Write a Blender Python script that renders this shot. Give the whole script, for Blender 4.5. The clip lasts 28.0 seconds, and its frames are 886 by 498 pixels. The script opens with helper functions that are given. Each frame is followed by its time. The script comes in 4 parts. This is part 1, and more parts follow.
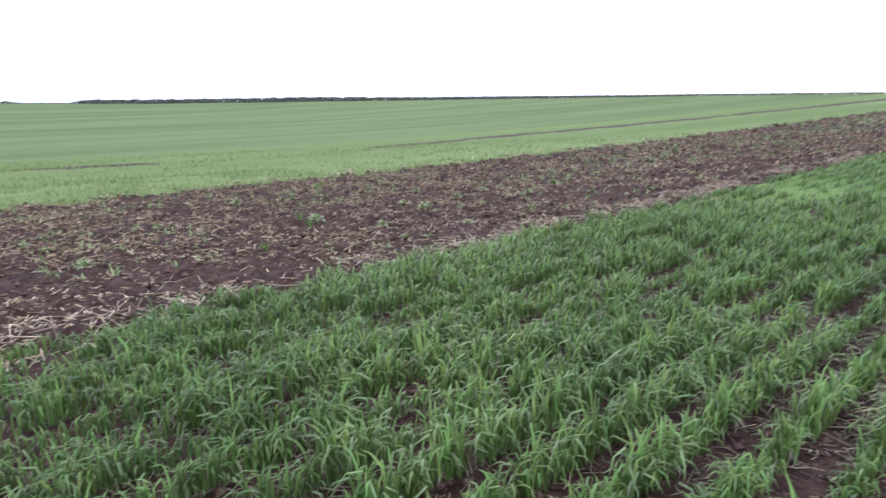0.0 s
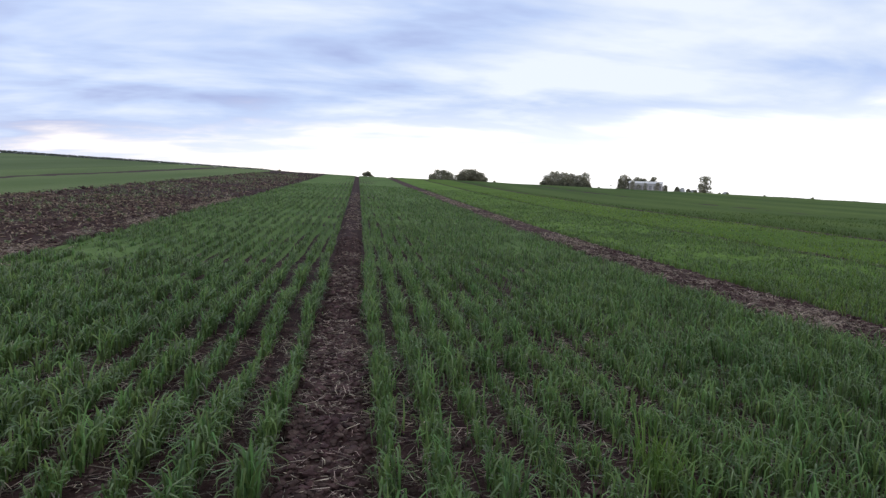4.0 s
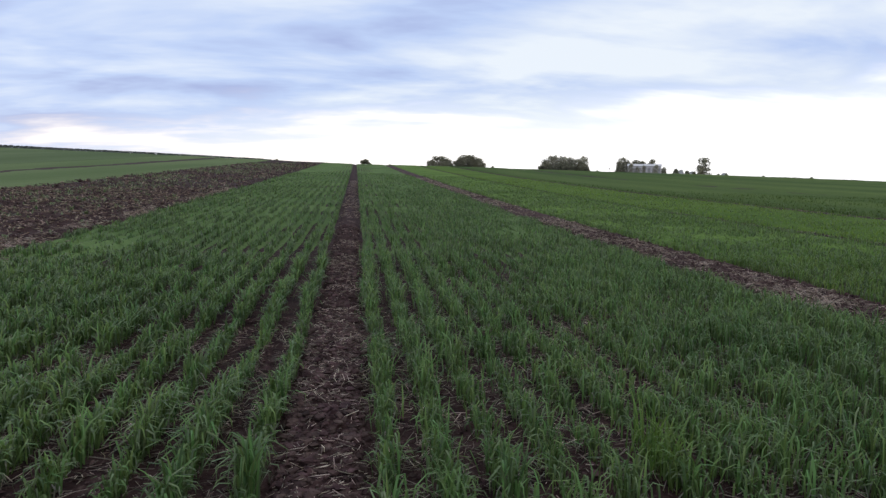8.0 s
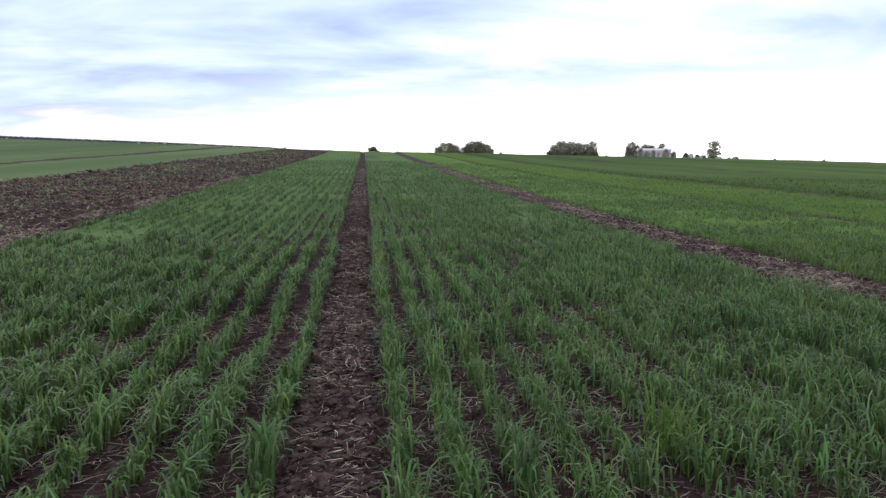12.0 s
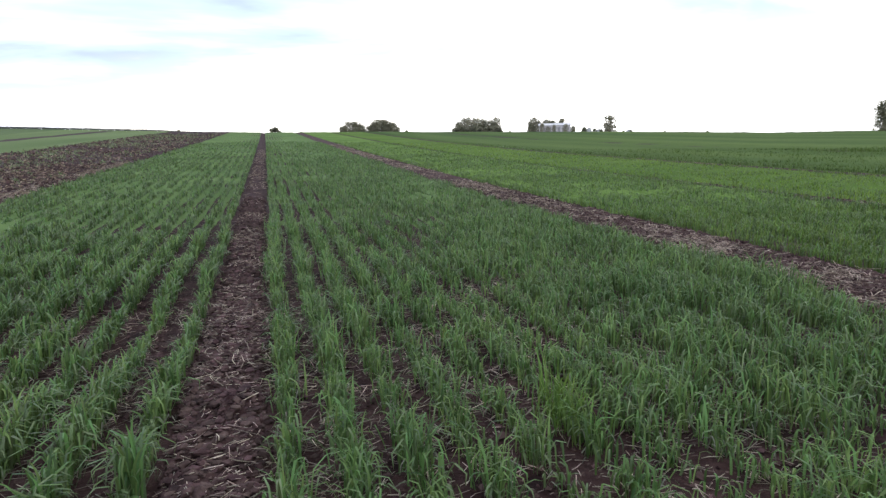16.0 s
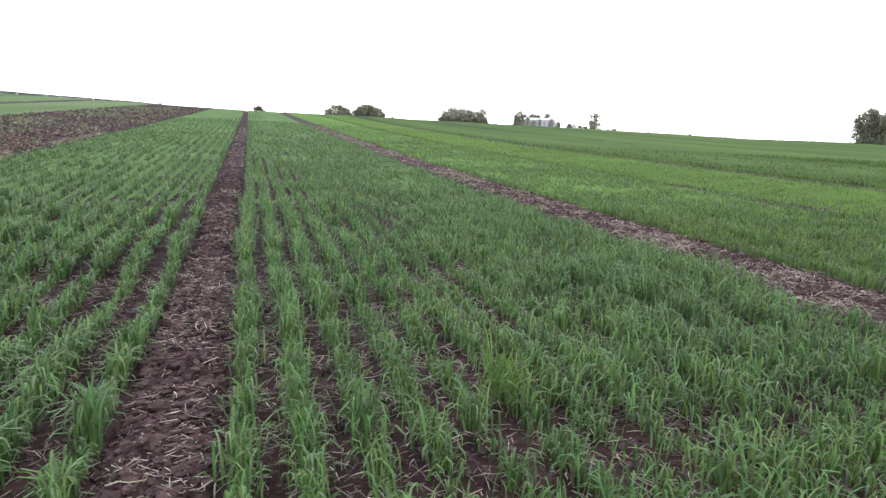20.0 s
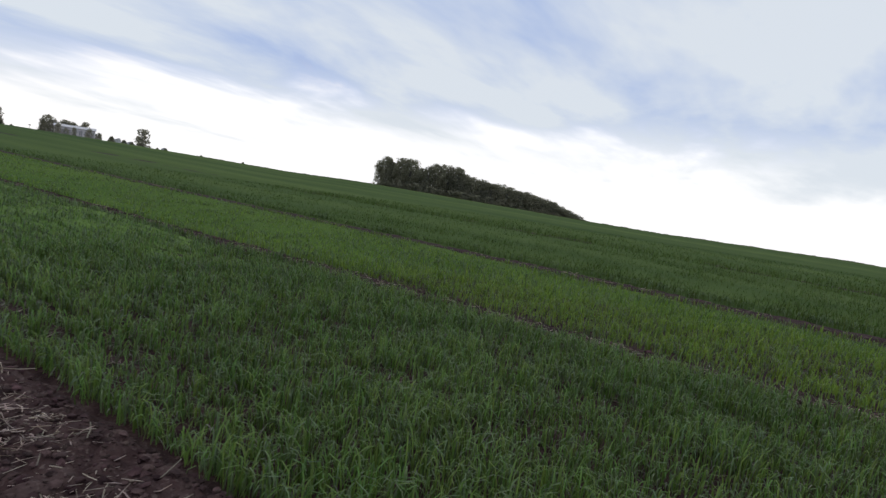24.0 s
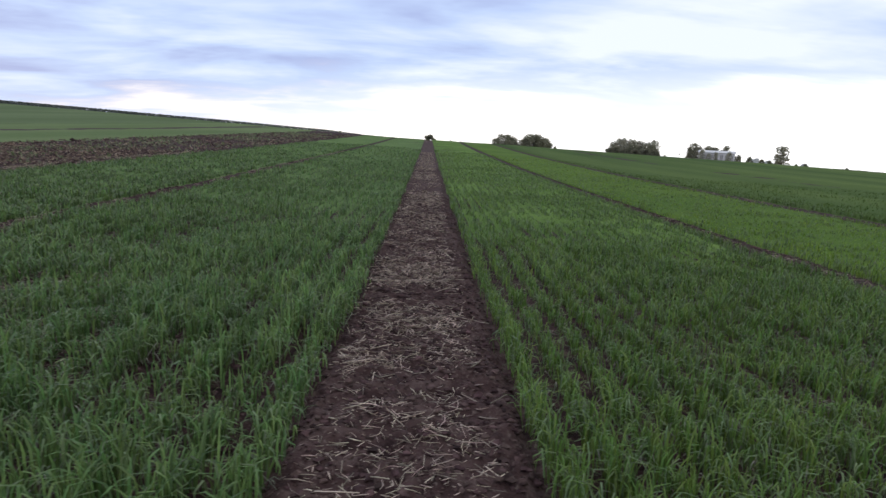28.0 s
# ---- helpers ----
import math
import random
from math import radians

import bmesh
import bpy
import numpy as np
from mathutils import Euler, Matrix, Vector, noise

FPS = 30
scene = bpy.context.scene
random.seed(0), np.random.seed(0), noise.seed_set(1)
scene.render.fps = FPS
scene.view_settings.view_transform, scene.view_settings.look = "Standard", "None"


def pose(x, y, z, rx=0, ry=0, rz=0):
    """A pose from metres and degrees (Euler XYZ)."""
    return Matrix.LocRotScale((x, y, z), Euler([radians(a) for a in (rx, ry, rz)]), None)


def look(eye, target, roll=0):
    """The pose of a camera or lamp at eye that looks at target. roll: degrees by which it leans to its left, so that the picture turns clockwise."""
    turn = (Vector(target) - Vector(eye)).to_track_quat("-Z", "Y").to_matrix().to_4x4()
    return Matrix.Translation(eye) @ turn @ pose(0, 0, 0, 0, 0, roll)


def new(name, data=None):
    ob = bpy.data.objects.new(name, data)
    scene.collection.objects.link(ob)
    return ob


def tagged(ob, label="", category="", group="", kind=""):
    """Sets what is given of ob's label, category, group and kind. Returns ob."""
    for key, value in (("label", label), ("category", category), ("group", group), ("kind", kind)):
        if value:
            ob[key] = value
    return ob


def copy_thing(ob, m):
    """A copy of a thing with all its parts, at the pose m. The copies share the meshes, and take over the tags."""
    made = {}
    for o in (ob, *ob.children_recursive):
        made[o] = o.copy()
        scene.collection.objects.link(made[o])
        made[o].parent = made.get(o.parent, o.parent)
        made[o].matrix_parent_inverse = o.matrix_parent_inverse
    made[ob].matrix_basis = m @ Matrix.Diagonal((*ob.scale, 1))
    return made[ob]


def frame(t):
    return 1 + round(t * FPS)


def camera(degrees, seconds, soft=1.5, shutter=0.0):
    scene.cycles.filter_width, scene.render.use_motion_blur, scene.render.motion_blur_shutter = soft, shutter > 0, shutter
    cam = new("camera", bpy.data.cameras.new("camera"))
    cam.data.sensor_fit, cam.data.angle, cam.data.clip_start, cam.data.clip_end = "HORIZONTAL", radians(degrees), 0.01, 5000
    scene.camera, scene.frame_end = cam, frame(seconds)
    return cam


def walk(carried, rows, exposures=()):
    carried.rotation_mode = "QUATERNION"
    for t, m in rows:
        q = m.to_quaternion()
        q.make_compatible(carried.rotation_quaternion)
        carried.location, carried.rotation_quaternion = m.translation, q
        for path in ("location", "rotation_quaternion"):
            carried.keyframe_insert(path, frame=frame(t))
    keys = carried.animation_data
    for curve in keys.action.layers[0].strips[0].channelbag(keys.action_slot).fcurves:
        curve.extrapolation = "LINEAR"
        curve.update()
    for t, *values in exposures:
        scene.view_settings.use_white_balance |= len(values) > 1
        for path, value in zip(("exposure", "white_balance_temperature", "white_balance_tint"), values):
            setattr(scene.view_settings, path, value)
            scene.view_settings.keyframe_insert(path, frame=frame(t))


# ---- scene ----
# field of view and the camera's way: seconds, x, y, z, yaw, pitch, roll
cam = camera(71.6, 28.0, soft=1.4, shutter=0.12)
PATH = [
    (0, -0.475, 0.205, 1.516, 49.90, -11.96, 1.87),
    (0.2, -0.398, 0.194, 1.563, 42.43, -8.67, -1.40),
    (0.5, -0.214, 0.164, 1.567, 22.38, -6.55, -0.49),
    (0.7, -0.086, 0.121, 1.546, 6.34, -7.76, -1.80),
    (1, 0.023, 0.056, 1.479, -8.28, -9.73, -0.59),
    (1.2, 0.156, 0.014, 1.480, -25.19, -9.58, 0.23),
    (1.4, 0.143, -0.020, 1.487, -47.59, -9.85, -1.48),
    (1.6, 0.097, -0.054, 1.486, -70.29, -10.95, -3.64),
    (1.8, 0.095, -0.087, 1.468, -83.69, -11.98, -4.42),
    (2, 0.106, -0.096, 1.477, -78.87, -12.05, -2.65),
    (2.4, 0.008, -0.058, 1.505, -52.41, -8.40, -1.64),
    (2.7, 0.044, -0.018, 1.518, -27.22, -8.10, -0.66),
    (3, 0.026, -0.005, 1.516, -9.96, -9.06, 0.38),
    (3.5, -0.006, -0.013, 1.535, -6.20, -6.42, -1.24),
    (4, -0.024, -0.008, 1.532, -7.81, -6.36, -1.59),
    (4.5, -0.017, -0.002, 1.534, -6.36, -6.50, -1.61),
    (6.5, 0.002, 0.004, 1.529, -6.92, -7.19, -1.54),
    (7, 0.003, -0.005, 1.533, -7.11, -6.78, -0.80),
    (7.5, -0.016, 0.003, 1.530, -6.08, -7.14, -0.56),
    (8, 0.000, 0.000, 1.526, -7.98, -7.61, -0.53),
    (8.5, -0.016, -0.011, 1.532, -5.93, -7.05, -0.86),
    (9, -0.024, -0.010, 1.528, -6.15, -6.95, -0.95),
    (9.5, -0.022, -0.008, 1.526, -7.31, -7.69, -0.89),
    (10, -0.029, -0.010, 1.525, -7.01, -7.51, -1.30),
    (10.5, -0.031, -0.005, 1.518, -6.71, -7.83, -1.31),
    (11, -0.029, -0.005, 1.516, -6.82, -8.06, -0.82),
    (11.5, -0.008, -0.001, 1.521, -7.33, -8.81, 0.33),
    (13.5, -0.013, -0.003, 1.514, -6.73, -8.78, -1.23),
    (14, -0.010, 0.006, 1.517, -6.51, -8.42, -1.01),
    (14.5, -0.022, 0.023, 1.511, -4.75, -8.84, -1.80),
    (15, -0.008, 0.028, 1.504, -5.78, -8.66, -1.46),
    (15.5, 0.050, 0.042, 1.492, -7.84, -9.46, -1.11),
    (16, 0.147, 0.107, 1.514, -15.86, -10.91, 1.32),
    (16.5, 0.107, 0.371, 1.487, -13.34, -11.26, 0.85),
    (17, 0.053, 0.594, 1.444, -15.23, -11.49, -2.35),
    (17.5, 0.081, 0.486, 1.471, -7.31, -8.39, 0.35),
    (18, 0.150, 0.227, 1.469, -2.15, -10.99, 0.67),
    (18.5, 0.095, 0.089, 1.497, -4.84, -6.90, 1.98),
    (19, -0.050, -0.104, 1.477, -7.38, -10.07, -1.55),
    (19.5, -0.032, -0.179, 1.473, -10.48, -11.94, -0.92),
    (20, 0.219, -0.111, 1.500, -17.14, -11.91, -1.86),
    (20.5, 0.666, 0.022, 1.488, -11.42, -8.14, -3.08),
    (21, 1.060, 0.123, 1.452, -30.45, -6.06, -1.93),
    (21.5, 1.417, 0.269, 1.444, -36.05, -8.57, -6.74),
    (22, 2.002, 0.373, 1.404, -45.26, -9.90, -2.81),
    (22.5, 2.457, 0.413, 1.476, -46.72, -5.64, -2.47),
    (24.5, 4.802, 1.177, 1.409, -57.60, -6.12, -9.23),
    (24.8, 5.092, 1.324, 1.367, -52.26, -7.47, -7.59),
    (25, 5.271, 1.422, 1.327, -46.55, -9.29, -6.66),
    (25.3, 5.492, 1.531, 1.419, -36.14, -6.81, -4.02),
    (25.5, 5.555, 1.534, 1.455, -33.06, -9.63, -4.26),
    (26, 5.583, 1.277, 1.458, -20.30, -6.51, -1.42),
    (26.5, 5.547, 0.950, 1.517, -5.18, -5.79, -4.86),
    (27, 5.618, 0.530, 1.468, -5.55, -5.84, -4.56),
    (27.5, 5.634, 0.191, 1.539, -5.78, -10.56, -5.29),
    (28, 5.334, -0.085, 1.477, -1.36, -9.85, -2.77),
]
EXPOSURES = [
    (0.0, 1.38), (0.5, 1.15), (1.0, 0.6), (1.5, 0.45), (2.0, 0.6), (2.4, 0.45), (3.0, 0.35), (3.5, 0.05), (4.5, -0.15), (7.0, -0.2), (9.0, -0.1),
    (11.5, 0.15), (14.0, 0.33), (15.5, 0.4), (17.0, 0.88), (18.0, 0.63), (18.5, 0.68), (19.0, 0.36), (20.0, 1.15), (20.5, 0.75), (21.0, 0.0),
    (22.0, -0.05), (22.5, -0.10), (24.5, -0.45), (25.2, -0.33), (26.0, 0.13), (26.9, -0.55), (27.5, 0.1), (28.0, -0.05),
]
walk(cam, [(t, pose(x, y, z, 90 + pitch, roll, yaw)) for t, x, y, z, yaw, pitch, roll in PATH], exposures=EXPOSURES)

# ---------------------------------------------------------------- light
SUN_AZ, SUN_EL = -50.0, 30.0


def build_world():
    world = bpy.data.worlds.new("sky")
    scene.world = world
    world.use_nodes = True
    nt = world.node_tree
    nt.nodes.clear()
    N, L = nt.nodes.new, nt.links.new
    out = N("ShaderNodeOutputWorld")
    sky = N("ShaderNodeTexSky")
    sky.sky_type, sky.sun_disc = "NISHITA", False
    sky.sun_elevation, sky.sun_rotation = radians(SUN_EL), radians(SUN_AZ)
    clear = N("ShaderNodeBackground")
    clear.inputs["Strength"].default_value = 0.1
    L(sky.outputs[0], clear.inputs[0])
    coord = N("ShaderNodeTexCoord")
    sep = N("ShaderNodeSeparateXYZ")
    L(coord.outputs["Generated"], sep.inputs[0])

    def calc(op, a, b=None):
        n = N("ShaderNodeMath")
        n.operation = op
        for i, v in enumerate((a, b)):
            if v is None:
                continue
            if isinstance(v, (int, float)):
                n.inputs[i].default_value = v
            else:
                L(v, n.inputs[i])
        return n.outputs[0]

    up = calc("ADD", calc("MAXIMUM", sep.outputs[2], 0.0), 0.16)
    flat = N("ShaderNodeCombineXYZ")
    L(calc("DIVIDE", sep.outputs[0], up), flat.inputs[0])
    L(calc("DIVIDE", sep.outputs[1], up), flat.inputs[1])
    # broad sheets of cloud, and streaks within them
    broad = N("ShaderNodeTexNoise")
    broad.inputs["Scale"].default_value, broad.inputs["Detail"].default_value = 0.95, 5.0
    broad.inputs["Roughness"].default_value, broad.inputs["Distortion"].default_value = 0.55, 0.3
    lay = N("ShaderNodeMapping")
    lay.inputs["Scale"].default_value, lay.inputs["Location"].default_value = (0.75, 1.25, 1), (0.0, 0.0, 0)
    lay.inputs["Rotation"].default_value = (0, 0, radians(-12))
    L(flat.outputs[0], lay.inputs[0])
    L(lay.outputs[0], broad.inputs["Vector"])
    stretch = N("ShaderNodeMapping")
    stretch.inputs["Scale"].default_value = (0.8, 1.9, 1)
    stretch.inputs["Rotation"].default_value = (0, 0, radians(20))
    L(flat.outputs[0], stretch.inputs[0])
    streak = N("ShaderNodeTexNoise")
    streak.inputs["Scale"].default_value, streak.inputs["Detail"].default_value = 1.1, 6.0
    streak.inputs["Distortion"].default_value = 0.5
    L(stretch.outputs[0], streak.inputs["Vector"])
    both = calc("ADD", calc("MULTIPLY", broad.outputs[0], 0.70), calc("MULTIPLY", streak.outputs[0], 0.30))
    # the deck thickens towards -x
    both = calc("ADD", both, calc("MULTIPLY", calc("MINIMUM", sep.outputs[0], 0.0), 0.10))
    both = calc("ADD", both, calc("MULTIPLY", calc("MAXIMUM", sep.outputs[0], 0.0), 0.08))
    ramp = N("ShaderNodeValToRGB")
    ramp.color_ramp.elements[0].position, ramp.color_ramp.elements[0].color = 0.35, (0.39, 0.46, 0.78, 1)
    ramp.color_ramp.elements[1].position, ramp.color_ramp.elements[1].color = 0.61, (0.92, 0.99, 1.08, 1)
    mid = ramp.color_ramp.elements.new(0.46)
    mid.color = (0.57, 0.70, 1.01, 1)
    L(both, ramp.inputs[0])
    # a bright open band along the horizon
    low = N("ShaderNodeMapRange")
    low.interpolation_type = "SMOOTHSTEP"
    low.inputs["From Min"].default_value, low.inputs["From Max"].default_value = 0.025, 0.110
    low.inputs["To Min"].default_value, low.inputs["To Max"].default_value = 1.0, 0.0
    height = calc("ADD", sep.outputs[2], calc("MULTIPLY", calc("SUBTRACT", both, 0.5), 0.35))
    right = calc("MULTIPLY", calc("MAXIMUM", sep.outputs[0], 0.0), -0.05)
    L(calc("ADD", calc("ADD", height, calc("MULTIPLY", calc("MINIMUM", sep.outputs[0], 0.0), -0.17)), right), low.inputs[0])
    mix = N("ShaderNodeMix")
    mix.data_type = "RGBA"
    L(low.outputs[0], mix.inputs["Factor"])
    L(ramp.outputs[0], mix.inputs["A"])
    tone = N("ShaderNodeValToRGB")
    tone.color_ramp.elements[0].position, tone.color_ramp.elements[0].color = 0.15, (1.30, 1.20, 1.12, 1)
    tone.color_ramp.elements[1].position, tone.color_ramp.elements[1].color = 0.75, (1.42, 1.41, 1.42, 1)
    L(calc("ADD", calc("MULTIPLY", sep.outputs[0], 0.5), 0.5), tone.inputs[0])
    L(tone.outputs[0], mix.inputs["B"])
    clouds = N("ShaderNodeBackground")
    clouds.inputs["Strength"].default_value = 1.08
    L(mix.outputs["Result"], clouds.inputs[0])
    blend = N("ShaderNodeMixShader")
    blend.inputs[0].default_value = 0.92
    L(clear.outputs[0], blend.inputs[1])
    L(clouds.outputs[0], blend.inputs[2])
    L(blend.outputs[0], out.inputs[0])


build_world()
sun = new("sun", bpy.data.lights.new("sun", "SUN"))
sun.data.energy, sun.data.angle, sun.data.color = 0.5, radians(20), (1.0, 0.95, 0.88)
a, e = radians(SUN_AZ), radians(SUN_EL)
sun.matrix_world = look((0, 0, 60), (-60 * math.sin(a) * math.cos(e), -60 * math.cos(a) * math.cos(e), 60 - 60 * math.sin(e)))

# ---------------------------------------------------------------- materials


def material(name, colours, scale=6.0, rough=0.8, spec=0.3, bump=0.0, bump_scale=60.0, fine=None, island=0.0, translucent=0.0, spread=0.18, streak=1.0):
    """Colours run along a noise of that scale; fine: a second colour in small flecks; island: how far single pieces differ."""
    m = bpy.data.materials.new(name)
    m.use_nodes = True
    nt = m.node_tree
    N, L = nt.nodes.new, nt.links.new
    bsdf, out = nt.nodes["Principled BSDF"], nt.nodes["Material Output"]
    bsdf.inputs["Roughness"].default_value = rough
    bsdf.inputs["Specular IOR Level"].default_value = spec
    coord = N("ShaderNodeTexCoord")
    n1 = N("ShaderNodeTexNoise")
    n1.inputs["Scale"].default_value, n1.inputs["Detail"].default_value = scale, 6.0
    along = N("ShaderNodeMapping")
    along.inputs["Scale"].default_value = (1, streak, 1)
    L(coord.outputs["Object"], along.inputs[0])
    L(along.outputs[0], n1.inputs["Vector"])
    ramp = N("ShaderNodeValToRGB")
    els = ramp.color_ramp.elements
    while len(els) < len(colours):
        els.new(0.5)
    for i, c in enumerate(colours):
        els[i].position = 0.5 + spread * (2 * i / max(1, len(colours) - 1) - 1)
        els[i].color = (*c, 1)
    L(n1.outputs[0], ramp.inputs[0])
    col = ramp.outputs[0]
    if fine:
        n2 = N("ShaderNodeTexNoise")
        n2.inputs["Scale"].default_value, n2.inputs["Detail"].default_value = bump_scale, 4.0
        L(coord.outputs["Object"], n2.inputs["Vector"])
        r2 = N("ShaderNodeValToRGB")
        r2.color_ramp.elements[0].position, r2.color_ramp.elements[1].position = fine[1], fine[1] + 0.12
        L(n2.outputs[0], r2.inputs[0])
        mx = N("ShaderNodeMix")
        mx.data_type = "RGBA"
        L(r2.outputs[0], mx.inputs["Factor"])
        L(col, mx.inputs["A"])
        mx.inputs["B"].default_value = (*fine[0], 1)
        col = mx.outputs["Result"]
    if island:
        geo = N("ShaderNodeNewGeometry")
        hsv = N("ShaderNodeHueSaturation")
        val = N("ShaderNodeMapRange")
        val.inputs["To Min"].default_value, val.inputs["To Max"].default_value = 1 - island, 1 + island
        L(geo.outputs["Random Per Island"], val.inputs[0])
        L(val.outputs[0], hsv.inputs["Value"])
        hue = N("ShaderNodeMapRange")
        hue.inputs["To Min"].default_value, hue.inputs["To Max"].default_value = 0.5 + 0.05 * island, 0.5 - 0.05 * island
        wob = N("ShaderNodeMath")
        wob.operation = "FRACT"
        tim = N("ShaderNodeMath")
        tim.operation = "MULTIPLY"
        tim.inputs[1].default_value = 7.31
        L(geo.outputs["Random Per Island"], tim.inputs[0])
        L(tim.outputs[0], wob.inputs[0])
        L(wob.outputs[0], hue.inputs[0])
        L(hue.outputs[0], hsv.inputs["Hue"])
        L(col, hsv.inputs["Color"])
        col = hsv.outputs[0]
    L(col, bsdf.inputs["Base Color"])
    if bump:
        n3 = N("ShaderNodeTexNoise")
        n3.inputs["Scale"].default_value, n3.inputs["Detail"].default_value = bump_scale, 5.0
        L(coord.outputs["Object"], n3.inputs["Vector"])
        b = N("ShaderNodeBump")
        b.inputs["Strength"].default_value, b.inputs["Distance"].default_value = bump, 0.02
        L(n3.outputs[0], b.inputs["Height"])
        L(b.outputs[0], bsdf.inputs["Normal"])
    if translucent:
        tr = N("ShaderNodeBsdfTranslucent")
        L(col, tr.inputs[0])
        ms = N("ShaderNodeMixShader")
        ms.inputs[0].default_value = translucent
        L(bsdf.outputs[0], ms.inputs[1])
        L(tr.outputs[0], ms.inputs[2])
        L(ms.outputs[0], out.inputs[0])
    return m


SOIL = material("soil", [(0.0211, 0.0091, 0.0072), (0.0474, 0.0222, 0.0170), (0.0745, 0.0407, 0.0311)], 7, 0.95, 0.2, 1.0, 38, ((0.1057, 0.0645, 0.0478), 0.58))
TRODDEN = material("trodden_soil", [(0.0316, 0.0153, 0.0125), (0.0708, 0.0373, 0.0294), (0.1114, 0.0682, 0.0537)], 7, 0.95, 0.2, 1.0, 38, ((0.1580, 0.1080, 0.0826), 0.58))
CLOD = material("soil_clod", [(0.0357, 0.0169, 0.0140), (0.1250, 0.0742, 0.0598)], 12, 0.95, 0.2, 0.6, 60, None, 0.35)
STRAW = material("straw", [(0.2160, 0.1440, 0.0920), (0.6840, 0.5400, 0.3956)], 9, 0.7, 0.3, 0, 40, None, 0.55)
LITTER = material("litter", [(0.18, 0.115, 0.075), (0.52, 0.385, 0.26)], 9, 0.8, 0.3, 0, 40, None, 0.5)
LEAF_A = material("wheat_leaf", [(0.1134, 0.1837, 0.0517), (0.1829, 0.2736, 0.0784)], 0.8, 0.45, 0.25, 0, 40, None, 0.5, 0.42)
LEAF_C = material("wheat_leaf_fresh", [(0.1148, 0.1877, 0.0346), (0.1774, 0.2637, 0.0547)], 0.8, 0.45, 0.3, 0, 40, None, 0.45, 0.42)
LEAF_D = material("wheat_leaf_yellowish", [(0.1688, 0.2588, 0.0322), (0.2317, 0.3262, 0.0469)], 0.5, 0.5, 0.25, 0, 40, None, 0.35, 0.4)
LEAF_E = material("wheat_leaf_dark", [(0.0747, 0.1178, 0.0227), (0.1048, 0.1505, 0.0299)], 0.5, 0.5, 0.2, 0, 40, None, 0.35, 0.4)
LEAF_L = material("wheat_leaf_pale", [(0.1551, 0.2055, 0.0698), (0.2021, 0.2534, 0.0928)], 0.4, 0.5, 0.2, 0, 40, None, 0.3, 0.3)
WILTED = material("wilted_leaf", [(0.16, 0.165, 0.100), (0.31, 0.285, 0.205)], 3, 0.6, 0.25, 0, 40, None, 0.35, 0.25)
LEAF_UNDER = material("wheat_leaf_underside", [(0.1134, 0.1583, 0.0579), (0.1705, 0.2203, 0.0884)], 2, 0.55, 0.3, 0, 40, None, 0.35, 0.25)
LEAF_RANK = material("wheat_leaf_rank", [(0.1167, 0.1920, 0.0365), (0.1718, 0.2581, 0.0536)], 3, 0.5, 0.3, 0, 40, None, 0.3, 0.35)
DRY = material("dry_leaf", [(0.16, 0.12, 0.085), (0.36, 0.29, 0.21)], 5, 0.8, 0.2, 0, 40, None, 0.4)
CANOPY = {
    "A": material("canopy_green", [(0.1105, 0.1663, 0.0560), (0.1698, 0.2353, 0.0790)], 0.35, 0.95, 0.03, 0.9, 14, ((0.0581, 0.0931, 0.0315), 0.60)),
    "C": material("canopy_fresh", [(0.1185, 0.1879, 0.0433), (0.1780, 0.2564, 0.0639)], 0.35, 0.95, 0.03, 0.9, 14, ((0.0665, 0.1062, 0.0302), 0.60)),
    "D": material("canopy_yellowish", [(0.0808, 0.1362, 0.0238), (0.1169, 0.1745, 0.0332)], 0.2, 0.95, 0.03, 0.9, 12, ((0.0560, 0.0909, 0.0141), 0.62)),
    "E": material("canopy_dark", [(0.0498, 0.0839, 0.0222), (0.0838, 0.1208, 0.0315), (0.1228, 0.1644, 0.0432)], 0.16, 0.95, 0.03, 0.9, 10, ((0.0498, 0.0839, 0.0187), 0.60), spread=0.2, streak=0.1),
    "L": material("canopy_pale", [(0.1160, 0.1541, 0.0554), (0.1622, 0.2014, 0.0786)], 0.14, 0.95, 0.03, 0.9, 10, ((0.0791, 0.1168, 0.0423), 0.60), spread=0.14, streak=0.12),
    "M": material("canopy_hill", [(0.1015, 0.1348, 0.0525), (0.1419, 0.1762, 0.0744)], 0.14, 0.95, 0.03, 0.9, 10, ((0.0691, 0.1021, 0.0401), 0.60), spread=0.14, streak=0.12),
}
WEED = material("weed_leaf", [(0.155, 0.190, 0.078), (0.26, 0.295, 0.130)], 8, 0.6, 0.3, 0, 40, None, 0.35, 0.2)
BARK = material("bark", [(0.12, 0.105, 0.09), (0.27, 0.245, 0.215)], 4, 0.95, 0.2, 0.6, 20)
# both tree foliages lightened: haze of 200 to 500 m put into base colour
FOLIAGE = material("tree_foliage_hazed", [(0.2280, 0.2143, 0.1345), (0.3420, 0.3192, 0.1995)], 0.5, 0.8, 0.15, 0, 30, None, 0.30, 0.40)
FOLIAGE_OLIVE = material("tree_foliage_olive_hazed", [(0.33, 0.305, 0.20), (0.52, 0.48, 0.34)], 0.5, 0.8, 0.15, 0, 30, None, 0.5, 0.35)
FAR_WOOD = material("far_wood", [(0.080, 0.085, 0.068), (0.130, 0.135, 0.110)], 0.05, 0.9, 0.1, 0, 30, None, 0.25, 0.2)
